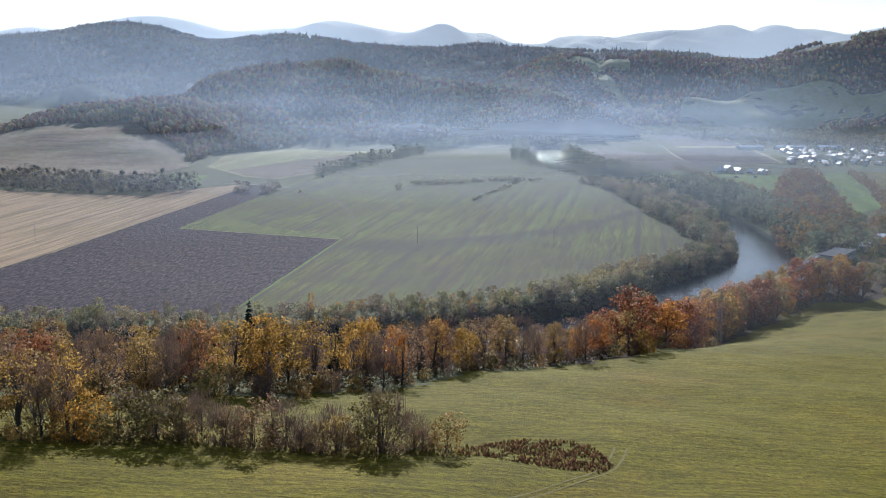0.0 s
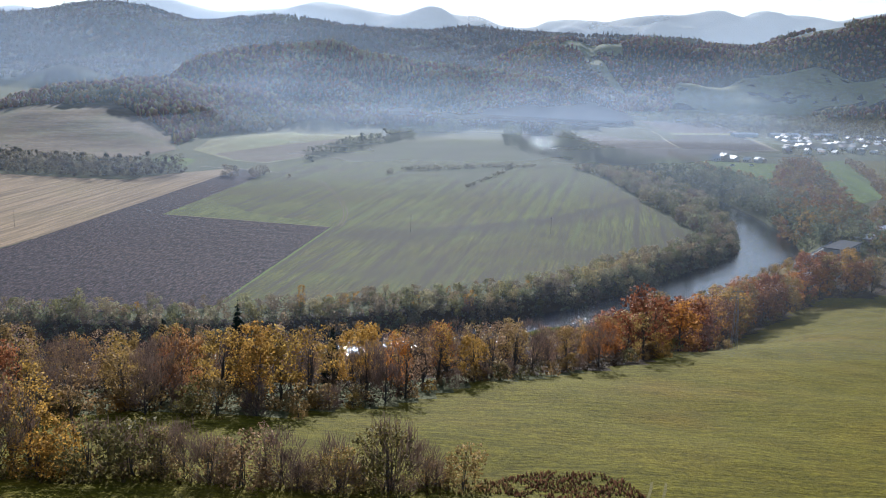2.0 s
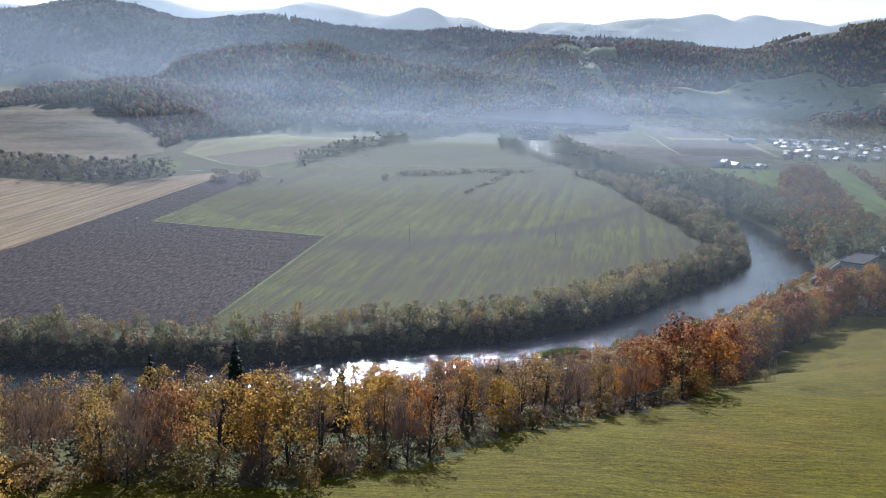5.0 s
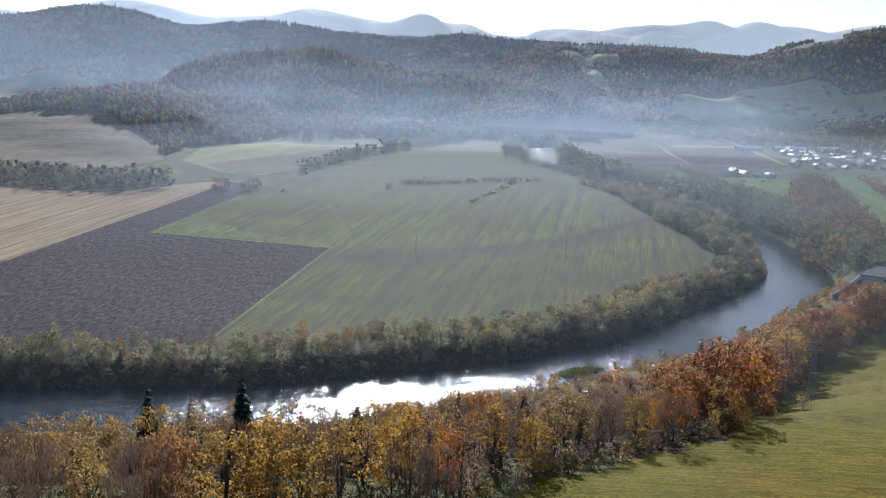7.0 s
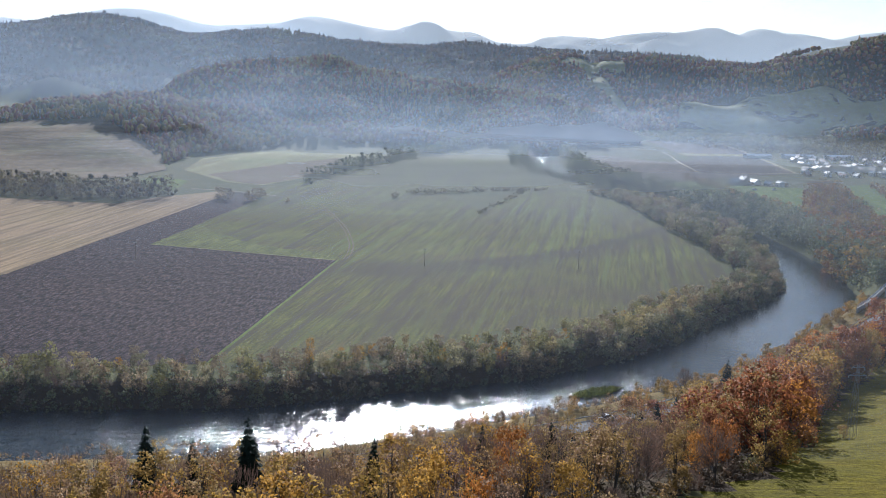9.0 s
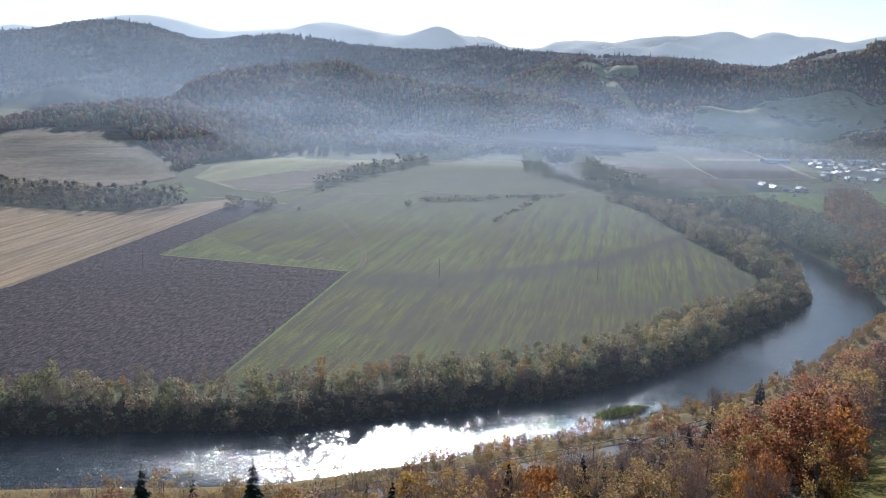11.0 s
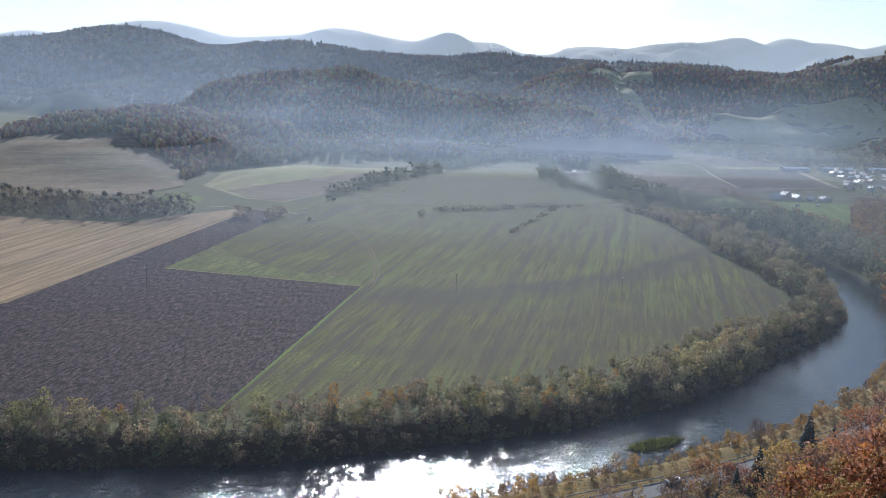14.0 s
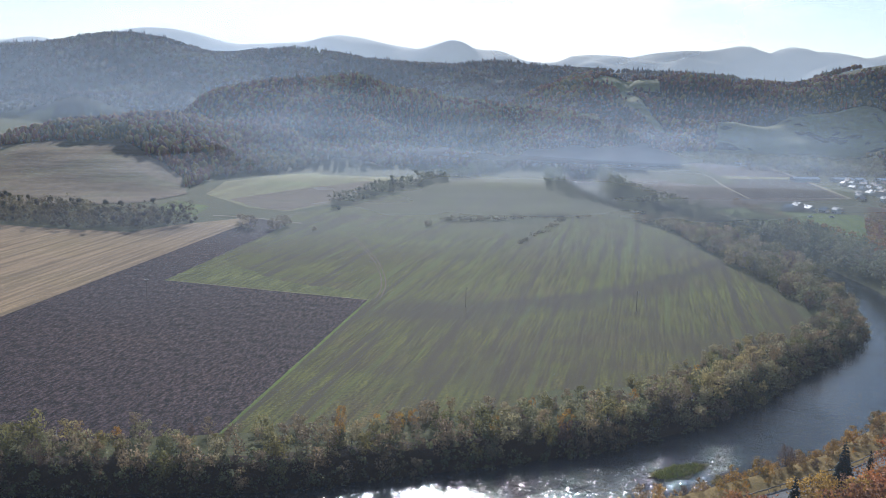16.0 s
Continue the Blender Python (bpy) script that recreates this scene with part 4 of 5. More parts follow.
rnd = random.Random(5)
for x, y, e, right in candidates(9000, -115, 205, 118, 430, 51):
    if not right or e < 29 or y < np.interp(x, EDGE_X, EDGE_Y) + 3.5 or (y < 150 and x > -24) or not clear_of(x, y, 5.1 if x < 62 else 5.8):
        continue
    if x < -20:
        k = weighted(rnd, [("sparse", 4), ("ochre", 1.6), ("bare", 1.6), ("rusty_thin", 3.4), ("sparse_yellow", 1.8), ("rust", 0.5), ("shrub", 0.6)])
    elif x < 18:
        k = weighted(rnd, [("yellow", 1.2), ("sparse_yellow", 2), ("bare", 1.8), ("rusty_thin", 4), ("sparse", 3.4), ("rust", 0.4)])
    elif x < 62:
        k = weighted(rnd, [("bare", 1.6), ("rusty_thin", 4), ("sparse", 4), ("orange", 0.8), ("ochre", 1.2), ("rust", 0.5)])
    else:
        k = weighted(rnd, [("rust", 3.4), ("orange", 2.6), ("yellow", 0.8), ("rusty_thin", 2), ("ochre", 1.6)])
    wide = 0.75 if k in ("rust", "orange") and x < 62 else 1.0
    low = 1.0 if x < 58 or x > 108 else (0.66 if e < 38 else (0.85 if e < 50 else 1.0))
    plant(k, x, y, rnd.uniform(0.72, 1.0) * (1.0 if x < 62 else 1.55) * low, wide / low ** 0.5, "trees on the wooded slope", rnd)

# scrub on the rise beyond the beeches
for x, y, e, right in candidates(2600, 196, 330, 415, 640, 58):
    if right and e > 30 and y > np.interp(x, EDGE_X, EDGE_Y) + 4 and clear_of(x, y, 8.0) and math.hypot(x - 221, y - 489) > 19:
        plant(weighted(rnd, [("bank_brown", 2.5), ("bank_olive", 1.5), ("bare", 1.0), ("rust", 0.8), ("rusty_thin", 1.2), ("orange", 0.5)]), x, y, rnd.uniform(0.5, 1.0), 1.1, "scrub on the rise", rnd)

# undergrowth along the edge of the meadow
for i in range(100):
    x = rnd.uniform(-45, 70) if i % 3 else rnd.uniform(60, 190)
    y = float(np.interp(x, EDGE_X, EDGE_Y)) + rnd.uniform(0.5, 5)
    plant(weighted(rnd, [("low_shrub", 3), ("bare_shrub", 1.0), ("low_yellow_shrub", 0.7), ("low_olive_shrub", 0.8)]), x, y, rnd.uniform(0.32, 0.72), 1.1, "undergrowth at the meadow's edge", rnd)

# low growth between road and water
done = 0
for x, y, e, right in candidates(9000, 5, 205, 300, 480, 52):
    if right and 0.8 < e < 13 and clear_of(x, y, 2.7):
        plant(weighted(rnd, [("low_shrub", 4), ("low_yellow_shrub", 2.6), ("bare_shrub", 0.8), ("low_olive_shrub", 0.5)]), x, y, rnd.uniform(0.4, 0.95) * (0.6 if e > 9 else 1.0), 0.85, "bushes between road and river", rnd)
        done += 1
    if done > 150:
        break

# the belt on the far bank
FAR = []
for x, y, e, right in candidates(12000, -135, 200, 335, 590, 53):
    lim = 27 if x < -10 else (30 if x < 130 else 15)
    if right or e < 0.6 or e > lim or len(FAR) > 330 or not clear_of(x, y, 4.3, FAR):
        continue
    FAR.append((x, y))
    k = weighted(rnd, [("bank", 4 if x > 12 else 2.4), ("bank_olive", 1.4), ("bank_brown", 2.4), ("slim", 0.5 if x > 12 else 3.5), ("bare", 0.2 if x > 12 else 0.7), ("low_yellow_shrub", 0.3)])
    s = rnd.uniform(0.6, 1.12) * (1.0 if e < 14 else 0.75 if x < 10 else 0.7 if e < 22 else 0.5)
    plant(k, x, y, s * (0.75 if k == "bare" else 1), 0.9, "trees on the far river bank", rnd)
plant("yellow", -21, 368, 0.95, 0.5)
plant("bank_olive", -95, 362, 1.2, 0.9)
plant("bank", 176, 520, 1.0, 1.1)
plant("bank", 170, 505, 0.9, 1.2)

# the wide wood between the cereal and the river's upper reach
for x, y, e, right in candidates(7000, 150, 225, 540, 846, 57):
    if right or e < 0.8 or x < np.interp(y, [540, 561, 652, 786, 842, 875], [163, 169, 172, 170, 156, 138]) or not clear_of(x, y, 6.6, FAR):
        continue
    FAR.append((x, y))
    k = weighted(rnd, [("bank", 4), ("bank_olive", 3), ("bank_brown", 2), ("rust", 0.12), ("bare", 0.3)])
    plant(k, x, y, rnd.uniform(1.0, 1.6) * (0.8 if k in ("bare", "rust") else 1) * (1.0 if y < 750 else 0.8 if y < 800 else 0.6), 1.0, "trees between the cereal and the river", rnd)

# trees by the farm track and in the hedges of the plain
for x, y, s in ((-82, 740, 1.3), (-98, 742, 1.1), (-104, 746, 1.2), (-79, 757, 1.0), (-200, 770, 0.9), (-170, 760, 0.8), (-182, 800, 0.8), (10, 776, 0.7), (-60, 742, 0.4)):
    plant("bank_brown", x, y, s, 0.9, "trees by the farm track", rnd)

# ---- far thickets and woods, past counting ----
ICO = bmesh.new()
bmesh.ops.create_icosphere(ICO, subdivisions=1, radius=1.0)
ICO_V = np.array([v.co[:] for v in ICO.verts])
ICO_F = np.array([[v.index for v in f.verts] for f in ICO.faces])
ICO.free()


def cone_shape(sides=6):
    v, f = [], []
    for z0, z1, r in ((0.08, 0.6, 0.5), (0.4, 1.0, 0.34)):
        b = len(v)
        v += [(math.cos(2 * math.pi * k / sides) * r, math.sin(2 * math.pi * k / sides) * r, z0) for k in range(sides)] + [(0, 0, z1)]
        f += [(b + k, b + (k + 1) % sides, b + sides) for k in range(sides)]
    return np.array(v), np.array(f)


CONE_V, CONE_F = cone_shape()


def woods(name, xs, ys, conifer, tall, mat, label, lobes=3, seed=1, slim=1.0):
    """Many crowns as one piece of stuff: conifers as ragged double cones, leafy trees as lumps of several lobes."""
    rng = np.random.RandomState(seed)
    zs = height(xs, ys)
    V, F, n = [], [], 0

    def add(shape_v, shape_f, cen, sc):
        nonlocal n
        k = len(cen)
        if not k:
            return
        v = shape_v[None] * sc[:, None, :] * (1 + rng.uniform(-0.24, 0.24, (k, len(shape_v), 1))) + cen[:, None, :]
        F.append((shape_f[None] + (np.arange(k) * len(shape_v))[:, None, None] + n).reshape(-1, 3))
        V.append(v.reshape(-1, 3))
        n += k * len(shape_v)

    c = conifer
    h = tall[c] * rng.uniform(0.8, 1.35, c.sum())
    add(CONE_V, CONE_F, np.stack([xs[c], ys[c], zs[c] - 0.3], 1), np.stack([h * 0.42, h * 0.42, h], 1))
    d = ~conifer
    for i in range(lobes):
        h = tall[d] * rng.uniform(0.75, 1.1, d.sum())
        off = rng.uniform(-0.24, 0.24, (d.sum(), 2)) * tall[d][:, None] * (lobes > 1)
        cen = np.stack([xs[d] + off[:, 0], ys[d] + off[:, 1], zs[d] + h * (0.42 + 0.16 * i / max(1, lobes - 1) * (lobes > 1))], 1)
        r = h * rng.uniform(0.26, 0.36, d.sum()) * (1.25 if lobes == 1 else 1.0) * slim
        add(ICO_V, ICO_F, cen, np.stack([r, r, h * 0.42], 1))
    me = mesh_of(name, np.concatenate(V), np.concatenate(F), (mat,), True)
    return tagged(new(name, me), label, "woodland", kind="stuff")


def thicket(name, xs, ys, tall, mat, label, leaves=110, seed=2, size=0.5, wide=0.75, hearts=0):
    """A belt of leafy crowns as one piece of stuff: each a few rounded hearts of dense foliage, ragged with leaf clumps."""
    rng = np.random.RandomState(seed)
    zs = height(xs, ys)
    V, N = [], []
    HV, HF, HN, n = [], [], [], 0
    for x, y, z, h in zip(xs, ys, zs, tall):
        cen, p, out = crown_points(rng, h, h * wide, 0.06, leaves, 12, 0.11, 0.6)
        v, _, nor = leaf_quads(p, size, rng, out)
        V.append(v + np.array([x, y, z]))
        N.append(nor)
        for c in cen[:hearts]:
            r = h * wide * rng.uniform(0.14, 0.2)
            off = ICO_V * r * (1 + rng.uniform(-0.25, 0.25, (len(ICO_V), 1)))
            HV.append(off + c + np.array([x, y, z]))
            HN.append(unit(off + np.array([0, 0, 0.25 * r])))
            HF.append(ICO_F + n)
            n += len(ICO_V)
    v, f = np.concatenate(V), []
    f = np.arange(len(v)).reshape(-1, 4).tolist()
    if HV:
        f += (np.concatenate(HF) + len(v)).tolist()
        v, nor = np.concatenate([v] + HV), np.concatenate(N + HN)
    else:
        nor = np.concatenate(N)
    me = mesh_of(name, v, f, (mat,), normals=nor)
    return tagged(new(name, me), label, "thicket", kind="stuff")


def scatter(x0, x1, y0, y1, step, seed, test=None):
    rng = np.random.RandomState(seed)
    X, Y = np.meshgrid(np.arange(x0, x1, step), np.arange(y0, y1, step))
    X, Y = X.ravel() + rng.uniform(-0.48, 0.48, X.size) * step, Y.ravel() + rng.uniform(-0.48, 0.48, X.size) * step
    if test is not None:
        k = test(X, Y)
        X, Y = X[k], Y[k]
    return X, Y


def within(X, Y, poly):
    inside = np.zeros(X.shape, bool)
    for (xa, ya), (xb, yb) in zip(poly, poly[1:] + poly[:1]):
        cross = ((ya > Y) != (yb > Y)) & (X < (xb - xa) * (Y - ya) / ((yb - ya) or 1e-9) + xa)
        inside ^= cross
    return inside


def beside_river(lo, hi, y0, y1, right_side):
    def test(X, Y):
        d, hw, right = river(X, Y)
        e = d - hw
        return (e > lo) & (e < hi) & (Y > y0) & (Y < y1) & (right == right_side)
    return test


rng = np.random.RandomState(11)
X, Y = scatter(100, 260, 846, 1000, 4.6, 21, beside_river(1.0, 16, 846, 1000, False))
thicket("left_bank_bushes", X, Y, rng.uniform(2.0, 4.5, len(X)) * np.where((Y > 880) & (Y < 935), 1.5, 1.0), WILLOWGROVE, "low willows on the river's upper bank", 70, 3, 0.4)
X, Y = scatter(90, 260, 990, 1380, 7.5, 34, beside_river(11, 30, 990, 1380, False))
thicket("left_bank_thicket", X, Y, rng.uniform(5, 9, len(X)), WILLOWGROVE, "hazy belt of riverside willows", 80, 20, 0.5)
X, Y = scatter(5, 205, 300, 480, 3.4, 59, beside_river(0.8, 9, 300, 480, True))
thicket("roadside_scrub", X, Y, rng.uniform(1.0, 2.6, len(X)), OCHREGROVE, "low tawny scrub between road and river", 60, 16, 0.2, 1.1)
X, Y = scatter(-110, 205, 118, 425, 3.0, 35, lambda X, Y: (lambda r: (r[0] - r[1] > 29) & r[2])(river(X, Y)) & (Y > np.interp(X, EDGE_X, EDGE_Y) + 1.5) & ((Y > 152) | (X < -22)))
thicket("slope_undergrowth", X, Y, rng.uniform(0.8, 2.4, len(X)), UNDERGROVE, "brown undergrowth beneath the slope's trees", 34, 21, 0.2, 1.3)
X, Y = scatter(-125, 205, 330, 580, 3.0, 20, beside_river(-1.0, 7, 330, 578, False))
thicket("water_edge_bushes", X, Y, rng.uniform(2.2, 4.6, len(X)), WILLOWGROVE, "tangle of willow bushes at the water's edge", 100, 15, 0.27, 0.95)
X, Y = scatter(190, 330, 500, 900, 5.6, 22, beside_river(1.5, 42, 505, 800, True))
k = ~within(X, Y, [(262, 600), (330, 640), (330, 860), (262, 860)])
X, Y = X[k], Y[k]
thicket("right_bank_thicket", X, Y, rng.uniform(6, 11, len(X)), WILLOWGROVE, "grey-green riverside trees upstream", 130, 4, 0.45)
X, Y = scatter(150, 300, 800, 1400, 6.5, 23, beside_river(1.5, 18, 800, 1390, True))
thicket("upstream_thicket", X, Y, rng.uniform(6, 10, len(X)), WILLOWGROVE, "hazy belt of riverside willows", 70, 5, 0.6)
KNOLL = [(222, 520), (262, 560), (292, 640), (330, 760), (368, 880), (352, 900), (312, 820), (272, 720), (238, 620), (218, 560)]
X, Y = scatter(200, 380, 500, 910, 6.0, 24, lambda X, Y: within(X, Y, KNOLL))
k = rng.rand(len(X)) < 0.55
thicket("knoll_beeches", X[k], Y[k], rng.uniform(7, 12, k.sum()), AUTUMNGROVE, "orange and rust autumn wood", 180, 6, 0.45)
thicket("knoll_oaks", X[~k], Y[~k], rng.uniform(6, 11, (~k).sum()), AUTUMNGROVE, "ochre and green autumn wood", 170, 7, 0.45)
X, Y = scatter(-440, -140, 700, 830, 6.5, 25, lambda X, Y: within(X, Y, [(-440, 745), (-300, 744), (-198, 720), (-160, 715), (-135, 752), (-112, 800), (-150, 775), (-185, 770), (-230, 800), (-440, 830)]))
thicket("plain_wood", X, Y, rng.uniform(7, 13, len(X)), DARKGROVE, "dark mixed wood behind the stubble", 120, 8, 0.42, 0.8, 1)
X, Y = scatter(-70, 190, 850, 1400, 7.0, 26, lambda X, Y: np.abs(X - np.interp(Y, [864, 1003, 1118, 1250, 1380], [-58, -16, 36, 104, 172])) < np.interp(Y, [864, 950, 1300], [4, 9, 14]))
thicket("hedge_belt", X, Y, rng.uniform(6, 11, len(X)), WILLOWGROVE, "hazy tree belt along the far field", 120, 9, 0.42, 0.8, 1)
X, Y = scatter(20, 125, 790, 860, 2.6, 32, lambda X, Y: (np.abs(Y - np.interp(X, [20, 38, 57, 79, 110], [806, 810, 817, 836, 845])) < 4 + 2.5 * swell(X, Y, 22)) & (swell(X, Y, 17, 3) > -0.6))
thicket("field_hedge", X, Y, rng.uniform(1.2, 4.2, len(X)), HEDGEGROVE, "low bushes along the field's edge", 60, 18, 0.25, 1.3)
X, Y = scatter(55, 115, 710, 845, 2.6, 33, lambda X, Y: (np.abs(X - np.interp(Y, [716, 796, 843], [63, 93, 107])) < 2.2 + 2 * swell(X, Y, 20)) & (swell(X, Y, 23, 5) > -0.3))
thicket("spur_hedge", X, Y, rng.uniform(0.8, 2.6, len(X)), HEDGEGROVE, "straggling bushes down the field's spur", 40, 19, 0.25, 1.3)
X, Y = scatter(205, 300, 740, 960, 6.0, 27, lambda X, Y: np.abs(X - np.interp(Y, [740, 960], [283, 262])) < 4)
thicket("paddock_hedge", X, Y, rng.uniform(3, 6, len(X)), OCHRE, "shrubby hedge between two meadows", 70, 10, 0.5)
X, Y = scatter(270, 420, 560, 960, 6.0, 28, lambda X, Y: np.abs(X - np.interp(Y, [560, 640, 778, 955], [262, 320, 373, 428])) < 5)
thicket("meadow_hedge", X, Y, rng.uniform(4, 7, len(X)), OCHRE, "brown hedge along the meadow", 80, 12, 0.5)
X, Y = scatter(-130, 560, 1230, 1530, 9.5, 29, lambda X, Y: (Y > np.interp(X, [-130, 50, 170, 260, 460, 560], [1160, 1262, 1385, 1440, 1395, 1300])))
thicket("foothill_trees", X, Y, rng.uniform(7, 12, len(X)), WILLOWGROVE, "hazy trees at the foot of the hills", 60, 13, 0.65)
X, Y = scatter(400, 760, 1180, 1560, 11.0, 30, lambda X, Y: (Y > np.interp(X, [400, 460, 620, 760], [1330, 1260, 1190, 1180])))
thicket("village_trees", X, Y, rng.uniform(7, 12, len(X)), DARKGROVE, "hazy trees behind the village", 40, 14, 0.65)


X, Y = scatter(392, 620, 1010, 1250, 15.0, 31, lambda X, Y: X > np.interp(Y, [1010, 1250], [398, 470]))
thicket("garden_trees", X, Y, rng.uniform(3, 6.5, len(X)), DARKGROVE, "garden trees between the village houses", 40, 17, 0.5)


def stand(X, Y, size, seed):
    return swell(X, Y, size, seed)


def hill_woods(name, i, x0, x1, y0, y1, step, tall, mat, label, lobes, seed, conif=0.25, gaps=-0.55, off=()):
    def test(X, Y):
        own = ridge_height(X, Y, i)
        ok = (own > (1.2 if i == 0 else 4.5)) & (swell(X, Y, 330, seed + 4.0) > gaps)
        for poly in off:
            ok &= ~within(X, Y, poly)
        return ok
    X, Y = scatter(x0, x1, y0, y1, step, seed, test)
    r = np.random.RandomState(seed + 100)
    c = r.rand(len(X)) < np.clip(conif + 0.5 * stand(X, Y, 420, seed), 0.02, 0.95)
    t = tall * r.uniform(0.75, 1.15, len(X))
    woods(name, X, Y, c, t, mat, label, lobes, seed)


hill_woods("near_hill_wood", 0, -640, 30, 870, 1260, 6.4, 9, MIXEDWOOD, "autumn woods on the lower hill", 2, 41, 0.15, -2,
           [[(-420, 820), (-270, 800), (-190, 850), (-170, 910), (-190, 985), (-260, 1055), (-420, 1055)], [(-380, 1150), (-290, 1150), (-285, 1175), (-380, 1170)]])
hill_woods("mid_hill_wood", 1, -460, 320, 1180, 1530, 6.8, 9.5, MIXEDWOOD, "dark spruce and beech woods in haze", 2, 42, 0.35, -2)
hill_woods("right_hill_wood", 2, 60, 1150, 1560, 1990, 8.2, 11, MIXEDWOOD, "autumn woods on the hill above the village", 1, 43, 0.3, -0.6,
           [[(430, 1590), (520, 1575), (900, 1630), (900, 1790), (600, 1760), (470, 1700)], [(370, 1700), (392, 1705), (372, 1860), (345, 1900), (335, 1890)],
            [(300, 1870), (420, 1880), (430, 1940), (330, 1935)]])
hill_woods("back_hill_wood", 3, -1400, 800, 1995, 2740, 11, 12, FARWOOD, "hazy woods on the back hills", 1, 44, 0.3, -0.75)


# ---- road, rail and car ----
def along(offset, u0=-60.0, u1=192.0, step=5.0):
    """Points on a line at that distance from the near bank, up the river."""
    c = RIVER[2:12]
    seg = np.hypot(np.diff(c[:, 0]), np.diff(c[:, 1]))
    s = np.concatenate([[0], np.cumsum(seg)])
    t = np.arange(0, s[-1], step)
    px, py, pw = (np.interp(t, s, c[:, k]) for k in range(3))
    for _ in range(3):
        px[1:-1], py[1:-1] = (px[:-2] + 2 * px[1:-1] + px[2:]) / 4, (py[:-2] + 2 * py[1:-1] + py[2:]) / 4
    dx, dy = np.gradient(px), np.gradient(py)
    n = np.hypot(dx, dy)
    qx, qy = px + dy / n * (pw + offset), py - dx / n * (pw + offset)
    k = (px + dy / n * (pw + 19) < u1) & (px + dy / n * (pw + 19) > u0 - 80)
    return qx[k], qy[k]


def strip(name, a, b, z, mat, label, category, kind="structure"):
    (ax, ay), (bx, by) = along(a), along(b)
    v = [(x, y, z - 2 + float(road_level(x))) for x, y in zip(ax, ay)] + [(x, y, z - 2 + float(road_level(x))) for x, y in zip(bx, by)]
    n = len(ax)
    f = [(i, i + n, i + n + 1, i + 1) for i in range(n - 1)]
    me = mesh_of(name, v, f, (mat,))
    if me.polygons[0].normal.z < 0:
        me.flip_normals()
    return tagged(new(name, me), label, category, kind=kind)


strip("road", 17.0, 23.6, 2.06, ASPHALT, "grey two-lane asphalt road along the river", "road")
strip("road_verge", 15.0, 16.9, 2.04, DRYBANK, "grassy verge of the road", "verge")

rx, ry = along(16.2, step=4.0)
RAIL_Z = float(road_level(rx[0]))
rail = thing("guard_rail", (float(rx[0]), float(ry[0]), RAIL_Z), "galvanised steel guard rail beside the road", "guard rail")
ox, oy = float(rx[0]), float(ry[0])
bm = bmesh.new()
for i in range(len(rx) - 1):
    a, b_ = (Vector((rx[k] - ox, ry[k] - oy, 0.72 + float(road_level(rx[k])) - RAIL_Z)) for k in (i, i + 1))
    d = (b_ - a)
    m = Matrix.Translation((a + b_) / 2) @ Matrix.Rotation(math.atan2(d.y, d.x), 4, "Z")
    block(bm, d.length + 0.02, 0.05, 0.3, (0, 0, 0), 0, m)
part("beam", bm, STEEL, rail)
bm = bmesh.new()
block(bm, 0.1, 0.12, 0.85, (0, 0, 0.42), 0.01)
post_me = bpy.data.meshes.new("post")
bm.to_mesh(post_me)
bm.free()
post_me.materials.append(STEEL)
for i in range(len(rx)):
    p = new("post", post_me)
    p.parent = rail
    p.location = (rx[i] - ox + 0.1, ry[i] - oy, float(road_level(rx[i])) - RAIL_Z)


def car(x, y, z, turn, paint, label):
    root = thing("car", (x, y, z), label, "car")
    root.rotation_euler[2] = turn
    bm = bmesh.new()
    block(bm, 4.3, 1.76, 0.62, (0, 0, 0.62), 0.14)
    part("body", bm, paint, root)
    bm = bmesh.new()
    r = bmesh.ops.create_cube(bm, size=1, matrix=Matrix.Translation((-0.25, 0, 1.18)) @ Matrix.Diagonal((2.5, 1.6, 0.56, 1)))
    for w in r["verts"]:
        if w.co.z > 1.2:
            w.co.x, w.co.y = -0.25 + (w.co.x + 0.25) * 0.66, w.co.y * 0.84
    part("cabin", bm, GLASS, root, "dark car windows")
    bm = bmesh.new()
    block(bm, 1.62, 1.34, 0.06, (-0.25, 0, 1.48), 0.025)
    part("roof", bm, paint, root)
    for sx in (-1.35, 1.35):
        for sy in (-0.78, 0.78):
            bm = bmesh.new()
            bmesh.ops.create_cone(bm, cap_ends=True, segments=14, radius1=0.32, radius2=0.32, depth=0.22, matrix=Matrix.Translation((sx, sy, 0.32)) @ Matrix.Rotation(math.pi / 2, 4, "X"))
            part("wheel", bm, TYRE, root, "black tyre")
    for sy in (-0.6, 0.6):
        bm = bmesh.new()
        block(bm, 0.06, 0.34, 0.16, (2.14, sy, 0.72), 0.02)
        part("headlight", bm, GLASS, root)
    return root


mx, my = along(18.8, step=5.0)
ci = int(np.argmin(np.hypot(mx - 64, my - 316)))
car(float(mx[ci]), float(my[ci]), float(road_level(mx[ci])) + 0.07, math.atan2(my[ci + 1] - my[ci], mx[ci + 1] - mx[ci]), WHITECAR, "white hatchback on the riverside road")

